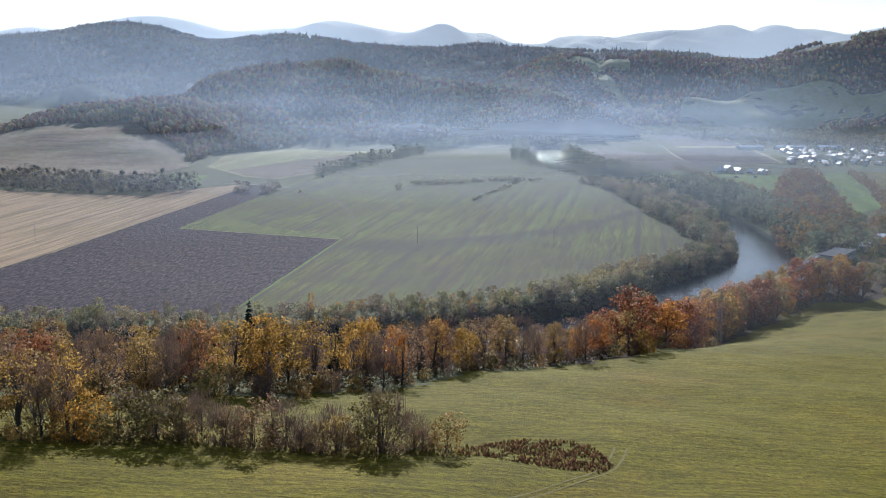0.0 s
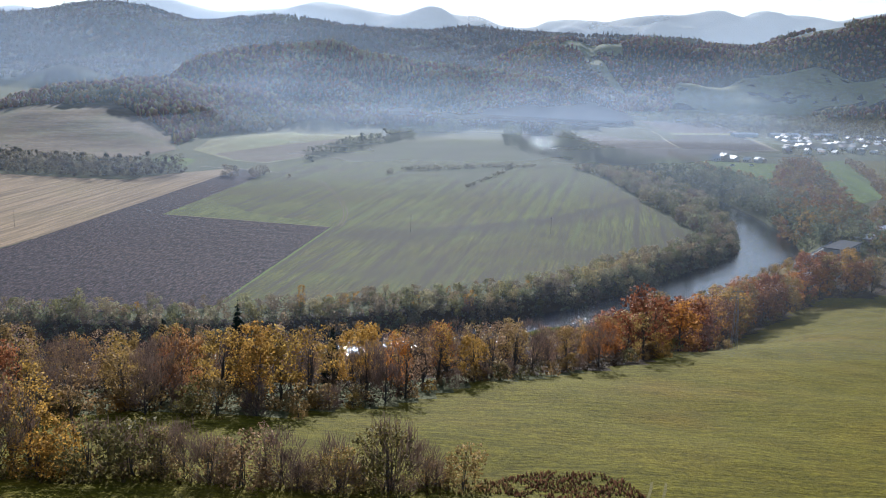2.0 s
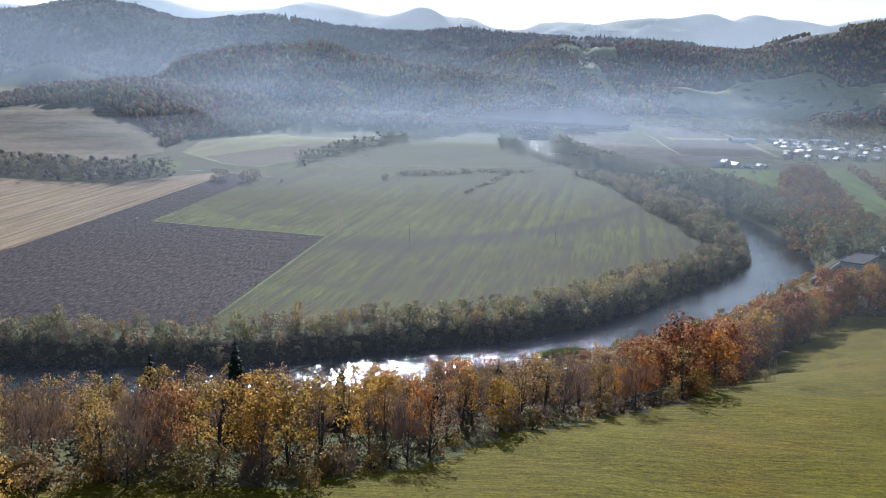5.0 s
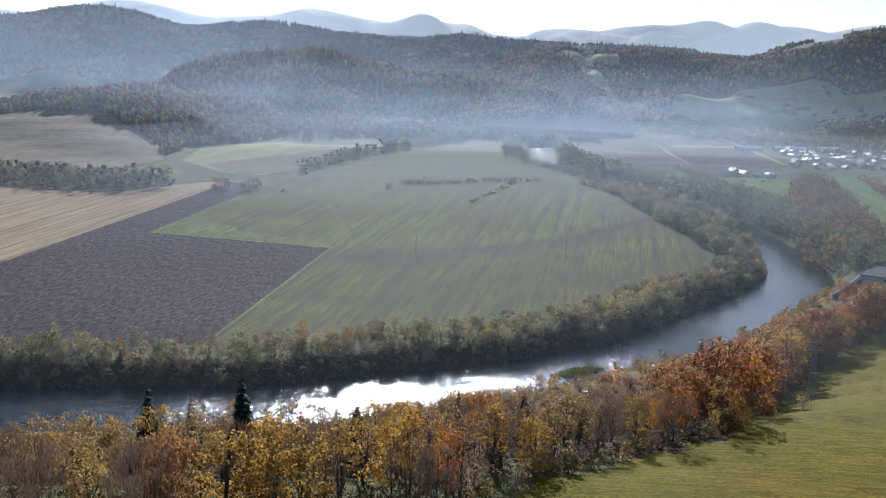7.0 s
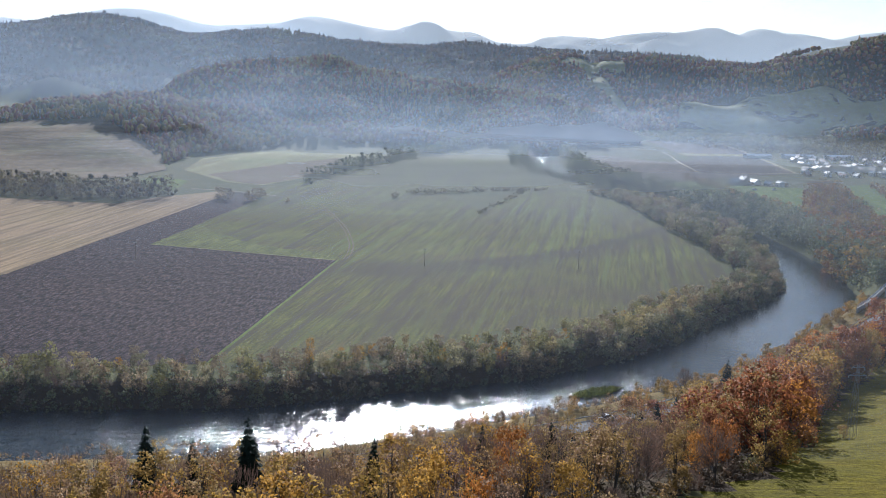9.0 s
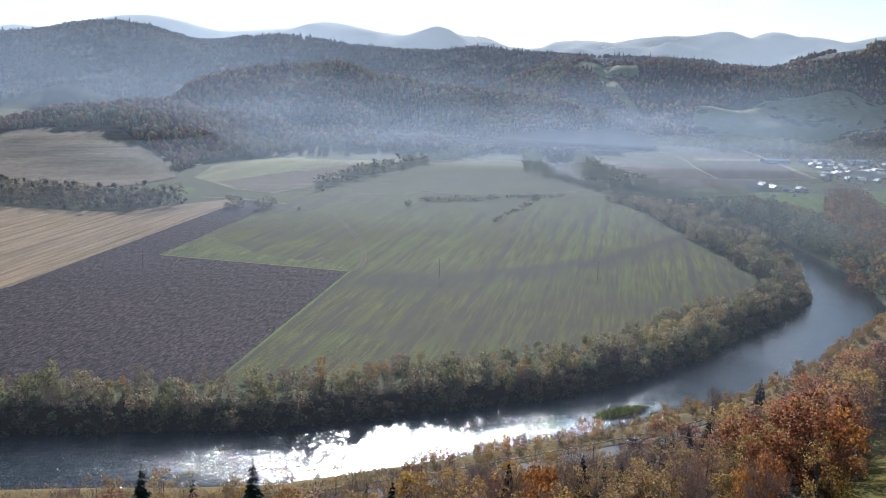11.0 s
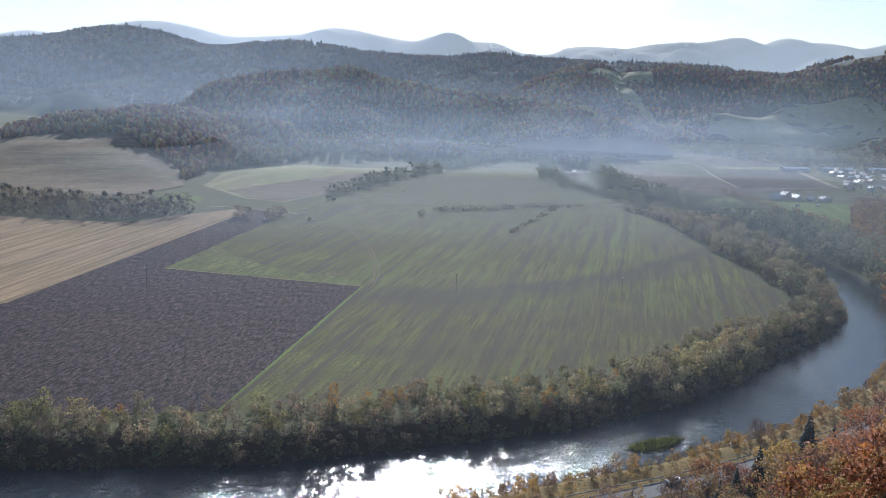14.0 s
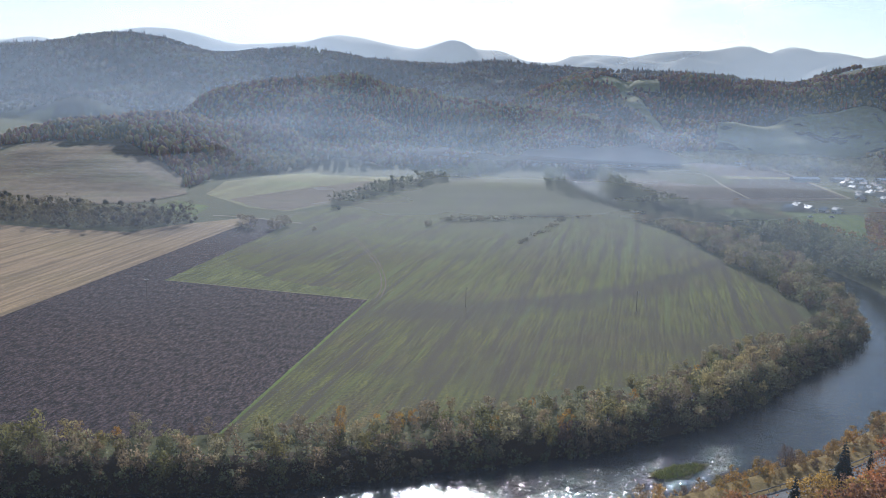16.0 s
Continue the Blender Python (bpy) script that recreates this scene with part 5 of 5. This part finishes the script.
# low flat-roofed shed and steel footbridge where the road leaves the river
shed = thing("shed", (221, 489, z_at(221, 489)), "long low concrete shed with a flat roof", "shed")
shed.rotation_euler[2] = radians(50)
bm = bmesh.new()
block(bm, 26, 9, 3.6, (0, 0, 1.8))
part("wall", bm, CONCRETE, shed)
bm = bmesh.new()
block(bm, 27.2, 10.2, 0.35, (0, 0, 3.8), 0.05)
part("roof", bm, FELTROOF, shed, "grey felt roof")
for i in range(6):
    bm = bmesh.new()
    block(bm, 2.2, 0.08, 1.1, (-10.5 + 4.2 * i, -4.53, 2.2))
    part("window", bm, GLASS, shed)
for k, (sx, sy, lx) in enumerate(((250, 524, 16), (270, 552, 20))):
    s2 = thing("shed", (sx, sy, z_at(sx, sy)), "low shed with a pale metal roof", "shed")
    s2.rotation_euler[2] = radians(44)
    bm = bmesh.new()
    block(bm, lx, 7, 3, (0, 0, 1.5))
    part("wall", bm, CONCRETE, s2)
    bm = bmesh.new()
    block(bm, lx + 1, 8, 0.3, (0, 0, 3.15), 0.05)
    part("roof", bm, TINROOF, s2, "pale metal roof")

wall_run = [(183, 451), (193, 463), (203, 477), (213, 491), (222, 503)]
para = thing("parapet", (183, 451, 1.0), "concrete parapet with a blue steel railing", "parapet")
for (xa, ya), (xb, yb) in zip(wall_run[:-1], wall_run[1:]):
    d, m = math.hypot(xb - xa, yb - ya), Matrix.Translation(((xa + xb) / 2 - 183, (ya + yb) / 2 - 451, 0)) @ Matrix.Rotation(math.atan2(yb - ya, xb - xa), 4, "Z")
    bm = bmesh.new()
    block(bm, d, 0.5, 3.6, (0, 0, 1.2), 0.05, m)
    part("wall", bm, CONCRETE, para)
    bm = bmesh.new()
    for z in (3.5, 4.1):
        block(bm, d, 0.12, 0.14, (0, 0, z), 0, m)
    for k in range(6):
        block(bm, 0.1, 0.1, 1.3, (-d / 2 + d * (k + 0.5) / 6, 0, 3.5), 0, m)
    part("railing", bm, BLUESTEEL, para, "blue painted steel railing")


# ---- power line ----
def pylon(x, y, H):
    root = thing("pylon", (x, y, z_at(x, y)), "slim grey lattice power pylon on the meadow", "pylon")
    corner = lambda sx, sy, z: (sx * (0.75 - 0.57 * z / H), sy * (0.75 - 0.57 * z / H), z)
    for sx in (-1, 1):
        for sy in (-1, 1):
            bm = bmesh.new()
            strut(bm, corner(sx, sy, -0.3), corner(sx, sy, H), 0.03)
            part("leg", bm, STEEL, root)
    n = 9
    for face in range(4):
        bm = bmesh.new()
        s = [(-1, -1), (1, -1), (1, 1), (-1, 1)]
        a, c = s[face], s[(face + 1) % 4]
        for i in range(n):
            z0, z1 = H * i / n, H * (i + 1) / n
            strut(bm, corner(*a, z0), corner(*c, z1), 0.014)
            strut(bm, corner(*c, z0), corner(*a, z1), 0.014)
        part("bracing", bm, STEEL, root)
    for z, L in ((H * 0.86, 1.8), (H * 0.97, 1.3)):
        bm = bmesh.new()
        strut(bm, (-L, 0, z), (L, 0, z), 0.09)
        strut(bm, (-L, 0, z), (0, 0, z + 0.7), 0.05)
        strut(bm, (L, 0, z), (0, 0, z + 0.7), 0.05)
        arm = part("crossarm", bm, STEEL, root)
        for sx in (-L, L):
            bm = bmesh.new()
            bmesh.ops.create_cone(bm, cap_ends=True, segments=8, radius1=0.1, radius2=0.06, depth=0.4, matrix=Matrix.Translation((sx, 0, z - 0.25)))
            part("insulator", bm, CONCRETE, arm)


pylon(93.8, 264, 15.4)


def pole(x, y, H=8.5):
    root = thing("power_pole", (x, y, z_at(x, y)), "thin power pole standing in the field", "power pole", "poles of the field line")
    bm = bmesh.new()
    bmesh.ops.create_cone(bm, cap_ends=True, segments=8, radius1=0.1, radius2=0.07, depth=H + 0.4, matrix=Matrix.Translation((0, 0, H / 2 - 0.2)))
    part("post", bm, WOODPOLE, root)
    bm = bmesh.new()
    block(bm, 1.8, 0.14, 0.14, (0, 0, H - 0.5), 0.02)
    part("crossarm", bm, STEEL, root)


for x, y in ((-171, 525), (-109, 534), (20, 535), (91, 537)):
    pole(x, y)


# ---- tufts, bracken, island ----
def tufts(name, X, Y, tall, mat, label, category, seed, blades=9, base=None):
    rng = np.random.RandomState(seed)
    zs = height(X, Y) if base is None else np.full(len(X), base)
    n = len(X) * blades
    own = np.repeat(np.arange(len(X)), blades)
    h = tall[own] * rng.uniform(0.5, 1.1, n)
    a = rng.uniform(0, 2 * math.pi, n)
    p = np.stack([X[own] + np.cos(a) * 0.3 * tall[own] * rng.rand(n), Y[own] + np.sin(a) * 0.3 * tall[own] * rng.rand(n), zs[own] - 0.03], 1)
    out = np.stack([np.cos(a) * h * 0.45, np.sin(a) * h * 0.45, h], 1)
    side = np.stack([-np.sin(a), np.cos(a), np.zeros(n)], 1) * (0.16 * h)[:, None]
    v = np.stack([p - side, p + side, p + out * 0.6 + side * 0.8, p + out], 1).reshape(-1, 3)
    nor = np.repeat(unit(np.array([0, 0, 1.0]) + 0.3 * rng.normal(size=(n, 3))), 4, axis=0)
    me = mesh_of(name, v, np.arange(len(v)).reshape(-1, 4), (mat,), normals=nor)
    return tagged(new(name, me), label, category, kind="stuff")


PATCH = [(17, 124), (21, 128), (26, 131), (32, 130.5), (35, 127), (36, 119), (33.5, 115.5), (28, 117), (23, 119.5)]
X, Y = scatter(14, 38, 112, 133, 0.42, 61, lambda X, Y: within(X, Y, PATCH) & (swell(X, Y, 9, 1) + 0.5 * swell(X, Y, 3.3, 4) > -0.5 - 0.03 * (X - 24)))
tufts("bracken_patch", X, Y, np.random.RandomState(1).uniform(0.15, 0.5, len(X)), BRACKEN, "rust red dead bracken on the meadow", "bracken", 62, 9)
X, Y = scatter(-48, 22, 112, 127, 0.8, 63, lambda X, Y: (np.abs(Y - np.interp(X, [-48, -25, 0, 22], [121, 120, 121.5, 125])) < 3.2))
tufts("shrub_margin", X, Y, np.random.RandomState(2).uniform(0.25, 0.75, len(X)), OCHRE, "dry grass and brambles under the shrubs", "undergrowth", 64, 7)

bm = bmesh.new()
bmesh.ops.create_circle(bm, cap_ends=True, segments=40, radius=1.0)
for w in bm.verts:
    a = math.atan2(w.co.y, w.co.x)
    r = 1 + 0.2 * math.sin(3 * a + 1) + 0.12 * math.sin(7 * a) + 0.08 * math.sin(11 * a + 2)
    w.co = Vector((w.co.x * 9.5 * r, w.co.y * 3.6 * r, 0))
r = bmesh.ops.extrude_face_region(bm, geom=bm.faces[:])
for w in [g for g in r["geom"] if isinstance(g, bmesh.types.BMVert)]:
    w.co = Vector((w.co.x * 0.9, w.co.y * 0.85, 0.35))
isle_me = bpy.data.meshes.new("island")
bm.to_mesh(isle_me)
bm.free()
isle_me.materials.append(ROUGH)
isle = tagged(new("river_island", isle_me), "small grassy gravel island in the river", "island", kind="structure")
isle.location, isle.rotation_euler = (65, 367, WATER_Z - 0.1), (0, 0, radians(32))
X, Y = scatter(50, 80, 354, 380, 0.5, 67, lambda X, Y: (((X - 65) * 0.848 + (Y - 367) * 0.53) / 8.8) ** 2 + ((-(X - 65) * 0.53 + (Y - 367) * 0.848) / 3.2) ** 2 < 1)
tufts("island_reeds", X, Y, np.random.RandomState(4).uniform(0.4, 1.0, len(X)), REED, "bright green grass on the river island", "grass", 68, 7, WATER_Z + 0.22)

# farm and vehicle tracks
def track(name, pts, width, lift, label, step=2.0, mat=None):
    v, f = [], []
    P = [Vector((x, y, 0)) for x, y in pts]
    fine = []
    for a, c in zip(P[:-1], P[1:]):
        n = max(1, int((c - a).length / step))
        fine += [a.lerp(c, k / n) for k in range(n)]
    fine.append(P[-1])
    for _ in range(4):
        fine = [fine[0]] + [(fine[i - 1] + fine[i] * 2 + fine[i + 1]) / 4 for i in range(1, len(fine) - 1)] + [fine[-1]]
    rr = random.Random(name + str(pts[0]))
    for i, p in enumerate(fine):
        d = (fine[min(i + 1, len(fine) - 1)] - fine[max(i - 1, 0)]).normalized()
        s = Vector((-d.y, d.x, 0)) * width / 2
        for q in (p - s * rr.uniform(0.75, 1.15), p + s * rr.uniform(0.75, 1.15)):
            v.append((q.x, q.y, z_at(q.x, q.y) + lift))
    f = [(2 * i, 2 * i + 1, 2 * i + 3, 2 * i + 2) for i in range(len(fine) - 1)]
    me = mesh_of(name, v, f, (mat or (WORN if "meadow" in name else DIRT),))
    if me.polygons[0].normal.z < 0:
        me.flip_normals()
    return tagged(new(name, me), label, "track", kind="structure")


for off in (-0.8, 0.8):
    track("track_meadow", [(18 + off, 100), (27 + off, 108), (34 + off, 116), (37 + off, 122), (38.5 + off, 127.5)], 0.32, 0.03, "worn wheel track in the meadow")
track("lane_village", [(394, 1036), (434, 1291), (458, 1506)], 4.5, 0.35, "pale lane to the village", 20)
track("lane_village_side", [(290, 1002), (394, 1036)], 3.0, 0.35, "pale lane to the village", 20)
track("lane_field", [(318, 1238), (292, 1003)], 2.5, 0.35, "pale field lane", 20)
track("lane_farm", [(-130, 795), (-106, 792), (-84, 778), (-70, 770)], 3.0, 0.25, "pale farm track", 8)
track("verge_stubble", [(-153.3, 496), (-100.3, 787)], 1.3, 0.1, "pale grass balk between stubble and plough", 6, STUBBLE)
track("verge_cereal", [(-51.6, 374), (-19.8, 544)], 1.2, 0.1, "green grass balk beside the plough", 6, LUSH)
track("verge_tip", [(-110.6, 574), (-19.8, 544)], 1.0, 0.1, "pale grass balk beside the plough", 6, PASTURE)
for off in (0, 1.9):
    track("tramline", [(-17 + off, 548), (-14 + off, 575), (-20 + off, 640), (-40 + off, 740)], 0.5, 0.1, "tractor tramline in the cereal", 10, FALLOW)


# ---- houses ----
def house(name, W, D, H, R, seed):
    root = thing(name, (0, 0, 0), "rendered village house with a gabled roof", "house", "houses of the village")
    bm = bmesh.new()
    v = [bm.verts.new(p) for p in ((-W / 2, -D / 2, -0.5), (W / 2, -D / 2, -0.5), (W / 2, D / 2, -0.5), (-W / 2, D / 2, -0.5), (-W / 2, -D / 2, H), (W / 2, -D / 2, H), (W / 2, D / 2, H), (-W / 2, D / 2, H),
                                   (-W / 2, 0, H + R), (W / 2, 0, H + R))]
    for f in ((0, 1, 5, 4), (2, 3, 7, 6), (1, 2, 6, 9, 5), (3, 0, 4, 8, 7), (4, 5, 9, 8), (6, 7, 8, 9)):
        bm.faces.new([v[i] for i in f])
    part("wall", bm, WALLS, root)
    bm = bmesh.new()
    ang = math.atan2(R, D / 2)
    L = math.hypot(R, D / 2) + 0.55
    for s in (-1, 1):
        m = Matrix.Translation((0, s * (D / 4 + 0.12), H + R / 2 + 0.05)) @ Matrix.Rotation(-s * ang, 4, "X")
        block(bm, W + 0.9, L, 0.16, (0, 0, 0.05), 0, m)
    roof = part("roof", bm, ROOFS, root)
    bm = bmesh.new()
    block(bm, 0.6, 0.6, 1.6, (W * 0.2, 0.5, H + R + 0.1), 0.03)
    part("chimney", bm, CONCRETE, roof)
    for sy in (-1, 1):
        for i in range(3):
            bm = bmesh.new()
            block(bm, 1.1, 0.1, 1.3, (-W / 3 + i * W / 3, sy * (D / 2 + 0.02), 1.6))
            part("window", bm, GLASS, root)
    bm = bmesh.new()
    block(bm, 0.1, 1.0, 2.05, (W / 2 + 0.02, -0.8, 1.0))
    part("door", bm, WOODPOLE, root)
    return root


protos = [house("house", 11, 8.5, 3.4, 3.6, 1), house("house", 9, 9, 5.6, 3.2, 2), house("house", 14, 8, 3.0, 2.8, 3)]
spots = [(296, 925), (305, 927), (314, 929), (324, 921), (331, 914), (338, 926)]
g = random.Random(9)
for row in range(11):
    for col in range(10):
        x, y = 398 + col * 15 + row * 7 + g.uniform(-4, 4), 1022 + row * 20 + g.uniform(-6, 6)
        if g.random() < 0.62 and x < 585:
            spots.append((x, y))
rnd = random.Random(77)
for i, (x, y) in enumerate(spots):
    p = protos[i % 3]
    m = pose(x, y, z_at(x, y), 0, 0, rnd.choice((110, 114, 24, 108, 118)) + rnd.uniform(-5, 5))
    m = m @ Matrix.Diagonal((0.76, 0.76, 0.76, 1))
    if i < 3:
        p.matrix_basis = m
    else:
        copy_thing(p, m)
for x, y in ((297, 880), (314, 882)):
    car(x, y, z_at(x, y) + 0.35, 0.4, WHITECAR, "white van parked on the paddock")
for x, y, L, t in ((420, 1212, 30, 10), (470, 1222, 36, 8), (520, 1230, 30, 12)):
    hall = thing("farm_hall", (x, y, z_at(x, y)), "long farm hall with a pale metal roof", "barn", "farm halls by the village")
    hall.rotation_euler[2] = radians(t)
    bm = bmesh.new()
    block(bm, L, 10, 3.4, (0, 0, 1.6))
    part("wall", bm, WALLS, hall)
    bm = bmesh.new()
    for s in (-1, 1):
        block(bm, L + 1, 6.0, 0.2, (0, 0, 0), 0, Matrix.Translation((0, s * 2.75, 4.05)) @ Matrix.Rotation(-s * 0.28, 4, "X"))
    part("roof", bm, TINROOF, hall)


# ---- tinted sheets standing in for the valley's haze and smoke ----
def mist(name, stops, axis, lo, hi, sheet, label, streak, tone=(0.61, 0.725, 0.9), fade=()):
    """A thin tinted sheet standing in for haze in the air; it lets most light through. stops: (place along the axis
    from lo to hi, density); sheet: rows of (x, y, z).
    """
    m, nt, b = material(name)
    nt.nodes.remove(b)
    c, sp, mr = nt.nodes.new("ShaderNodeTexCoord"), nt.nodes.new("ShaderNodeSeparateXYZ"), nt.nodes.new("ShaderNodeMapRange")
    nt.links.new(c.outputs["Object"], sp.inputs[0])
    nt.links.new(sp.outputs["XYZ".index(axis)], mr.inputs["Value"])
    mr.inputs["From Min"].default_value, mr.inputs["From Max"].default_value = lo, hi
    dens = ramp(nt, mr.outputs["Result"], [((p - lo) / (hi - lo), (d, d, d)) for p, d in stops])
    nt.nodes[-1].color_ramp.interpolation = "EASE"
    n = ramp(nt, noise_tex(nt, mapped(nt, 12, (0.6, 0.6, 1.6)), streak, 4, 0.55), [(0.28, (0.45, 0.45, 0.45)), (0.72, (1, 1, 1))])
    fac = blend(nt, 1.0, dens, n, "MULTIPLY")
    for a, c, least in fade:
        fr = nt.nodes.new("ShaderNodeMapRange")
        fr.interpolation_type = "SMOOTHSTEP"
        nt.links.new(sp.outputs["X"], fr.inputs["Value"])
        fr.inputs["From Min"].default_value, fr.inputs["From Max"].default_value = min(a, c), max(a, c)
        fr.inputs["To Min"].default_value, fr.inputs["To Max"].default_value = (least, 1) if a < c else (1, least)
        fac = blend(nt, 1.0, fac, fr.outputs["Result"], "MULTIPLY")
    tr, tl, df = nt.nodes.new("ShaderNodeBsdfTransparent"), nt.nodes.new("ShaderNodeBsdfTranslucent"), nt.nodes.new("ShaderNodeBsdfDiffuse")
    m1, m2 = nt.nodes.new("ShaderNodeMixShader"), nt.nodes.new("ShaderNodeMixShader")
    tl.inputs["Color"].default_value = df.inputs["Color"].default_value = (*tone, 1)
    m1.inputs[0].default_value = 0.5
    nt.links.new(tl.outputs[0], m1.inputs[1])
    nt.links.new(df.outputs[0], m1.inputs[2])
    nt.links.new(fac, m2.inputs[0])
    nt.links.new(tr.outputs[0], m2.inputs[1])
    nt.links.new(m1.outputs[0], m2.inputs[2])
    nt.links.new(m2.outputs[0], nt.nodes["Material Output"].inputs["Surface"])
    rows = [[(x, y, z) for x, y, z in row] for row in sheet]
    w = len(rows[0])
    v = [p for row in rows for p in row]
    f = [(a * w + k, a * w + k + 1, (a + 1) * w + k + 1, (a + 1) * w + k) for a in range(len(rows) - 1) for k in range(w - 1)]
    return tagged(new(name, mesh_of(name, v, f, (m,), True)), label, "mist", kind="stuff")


def curtain(x0, x1, y, bow, top, n=40):
    xs = np.linspace(x0, x1, n)
    return [[(x, y + bow * math.sin(x * 0.004 + y), z) for x in xs] for z in np.linspace(-2, top, 6)]


def layer(x0, x1, y0, y1, z, n=56):
    return [[(x, y, z + 3 * math.sin(x * 0.01 + y * 0.007)) for x in np.linspace(x0, x1, n)] for y in np.linspace(y0, y1, n)]


# sheets added to carry the haze as tint, from valley floor to mountains
mist("valley_haze_sheet", [(170, 0.03), (240, 0.045), (330, 0.085), (480, 0.17), (600, 0.33), (720, 0.44), (880, 0.48), (960, 0.42), (1180, 0.0)], "Y", 170, 1240, layer(-900, 1300, 165, 1245, 24), "translucent sheet added for blue haze over the valley floor", 0.004, (0.66, 0.74, 0.86),
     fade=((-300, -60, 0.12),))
mist("slope_haze_sheet", [(-2, 0.0), (30, 0.05), (48, 0.12), (62, 0.2), (95, 0.18), (135, 0.08), (190, 0.0)], "Z", -2, 190, curtain(-1100, 60, 845, 6, 190), "translucent sheet added for blue haze before the lower hill", 0.006, fade=((50, -190, 0),))
mist("smoke_haze_sheet", [(-2, 0.08), (10, 0.28), (25, 0.48), (45, 0.42), (66, 0.24), (95, 0.09), (130, 0.03), (200, 0.0)], "Z", -2, 200, curtain(-330, 1400, 1105, 10, 200, 60), "translucent sheet added for smoke haze before the hills", 0.008,
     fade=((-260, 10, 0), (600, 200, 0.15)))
mist("hill_haze_sheet", [(-2, 0.0), (40, 0.11), (120, 0.07), (200, 0.02), (320, 0.0)], "Z", -2, 320, curtain(-1600, 2000, 1560, 20, 320), "translucent sheet added for blue haze before the hills", 0.003)
mist("back_haze_sheet", [(-2, 0.07), (90, 0.06), (180, 0.03), (280, 0.01), (420, 0.0)], "Z", -2, 420, curtain(-2400, 2600, 1985, 10, 420), "translucent sheet added for blue haze before the back hills", 0.002)
mist("mountain_haze_sheet", [(-2, 0.5), (160, 0.5), (280, 0.46), (480, 0.2), (800, 0.0)], "Z", -2, 800, curtain(-3100, 3300, 2950, 30, 800), "translucent sheet added for blue haze before the mountains", 0.0015, (0.7, 0.78, 0.88))
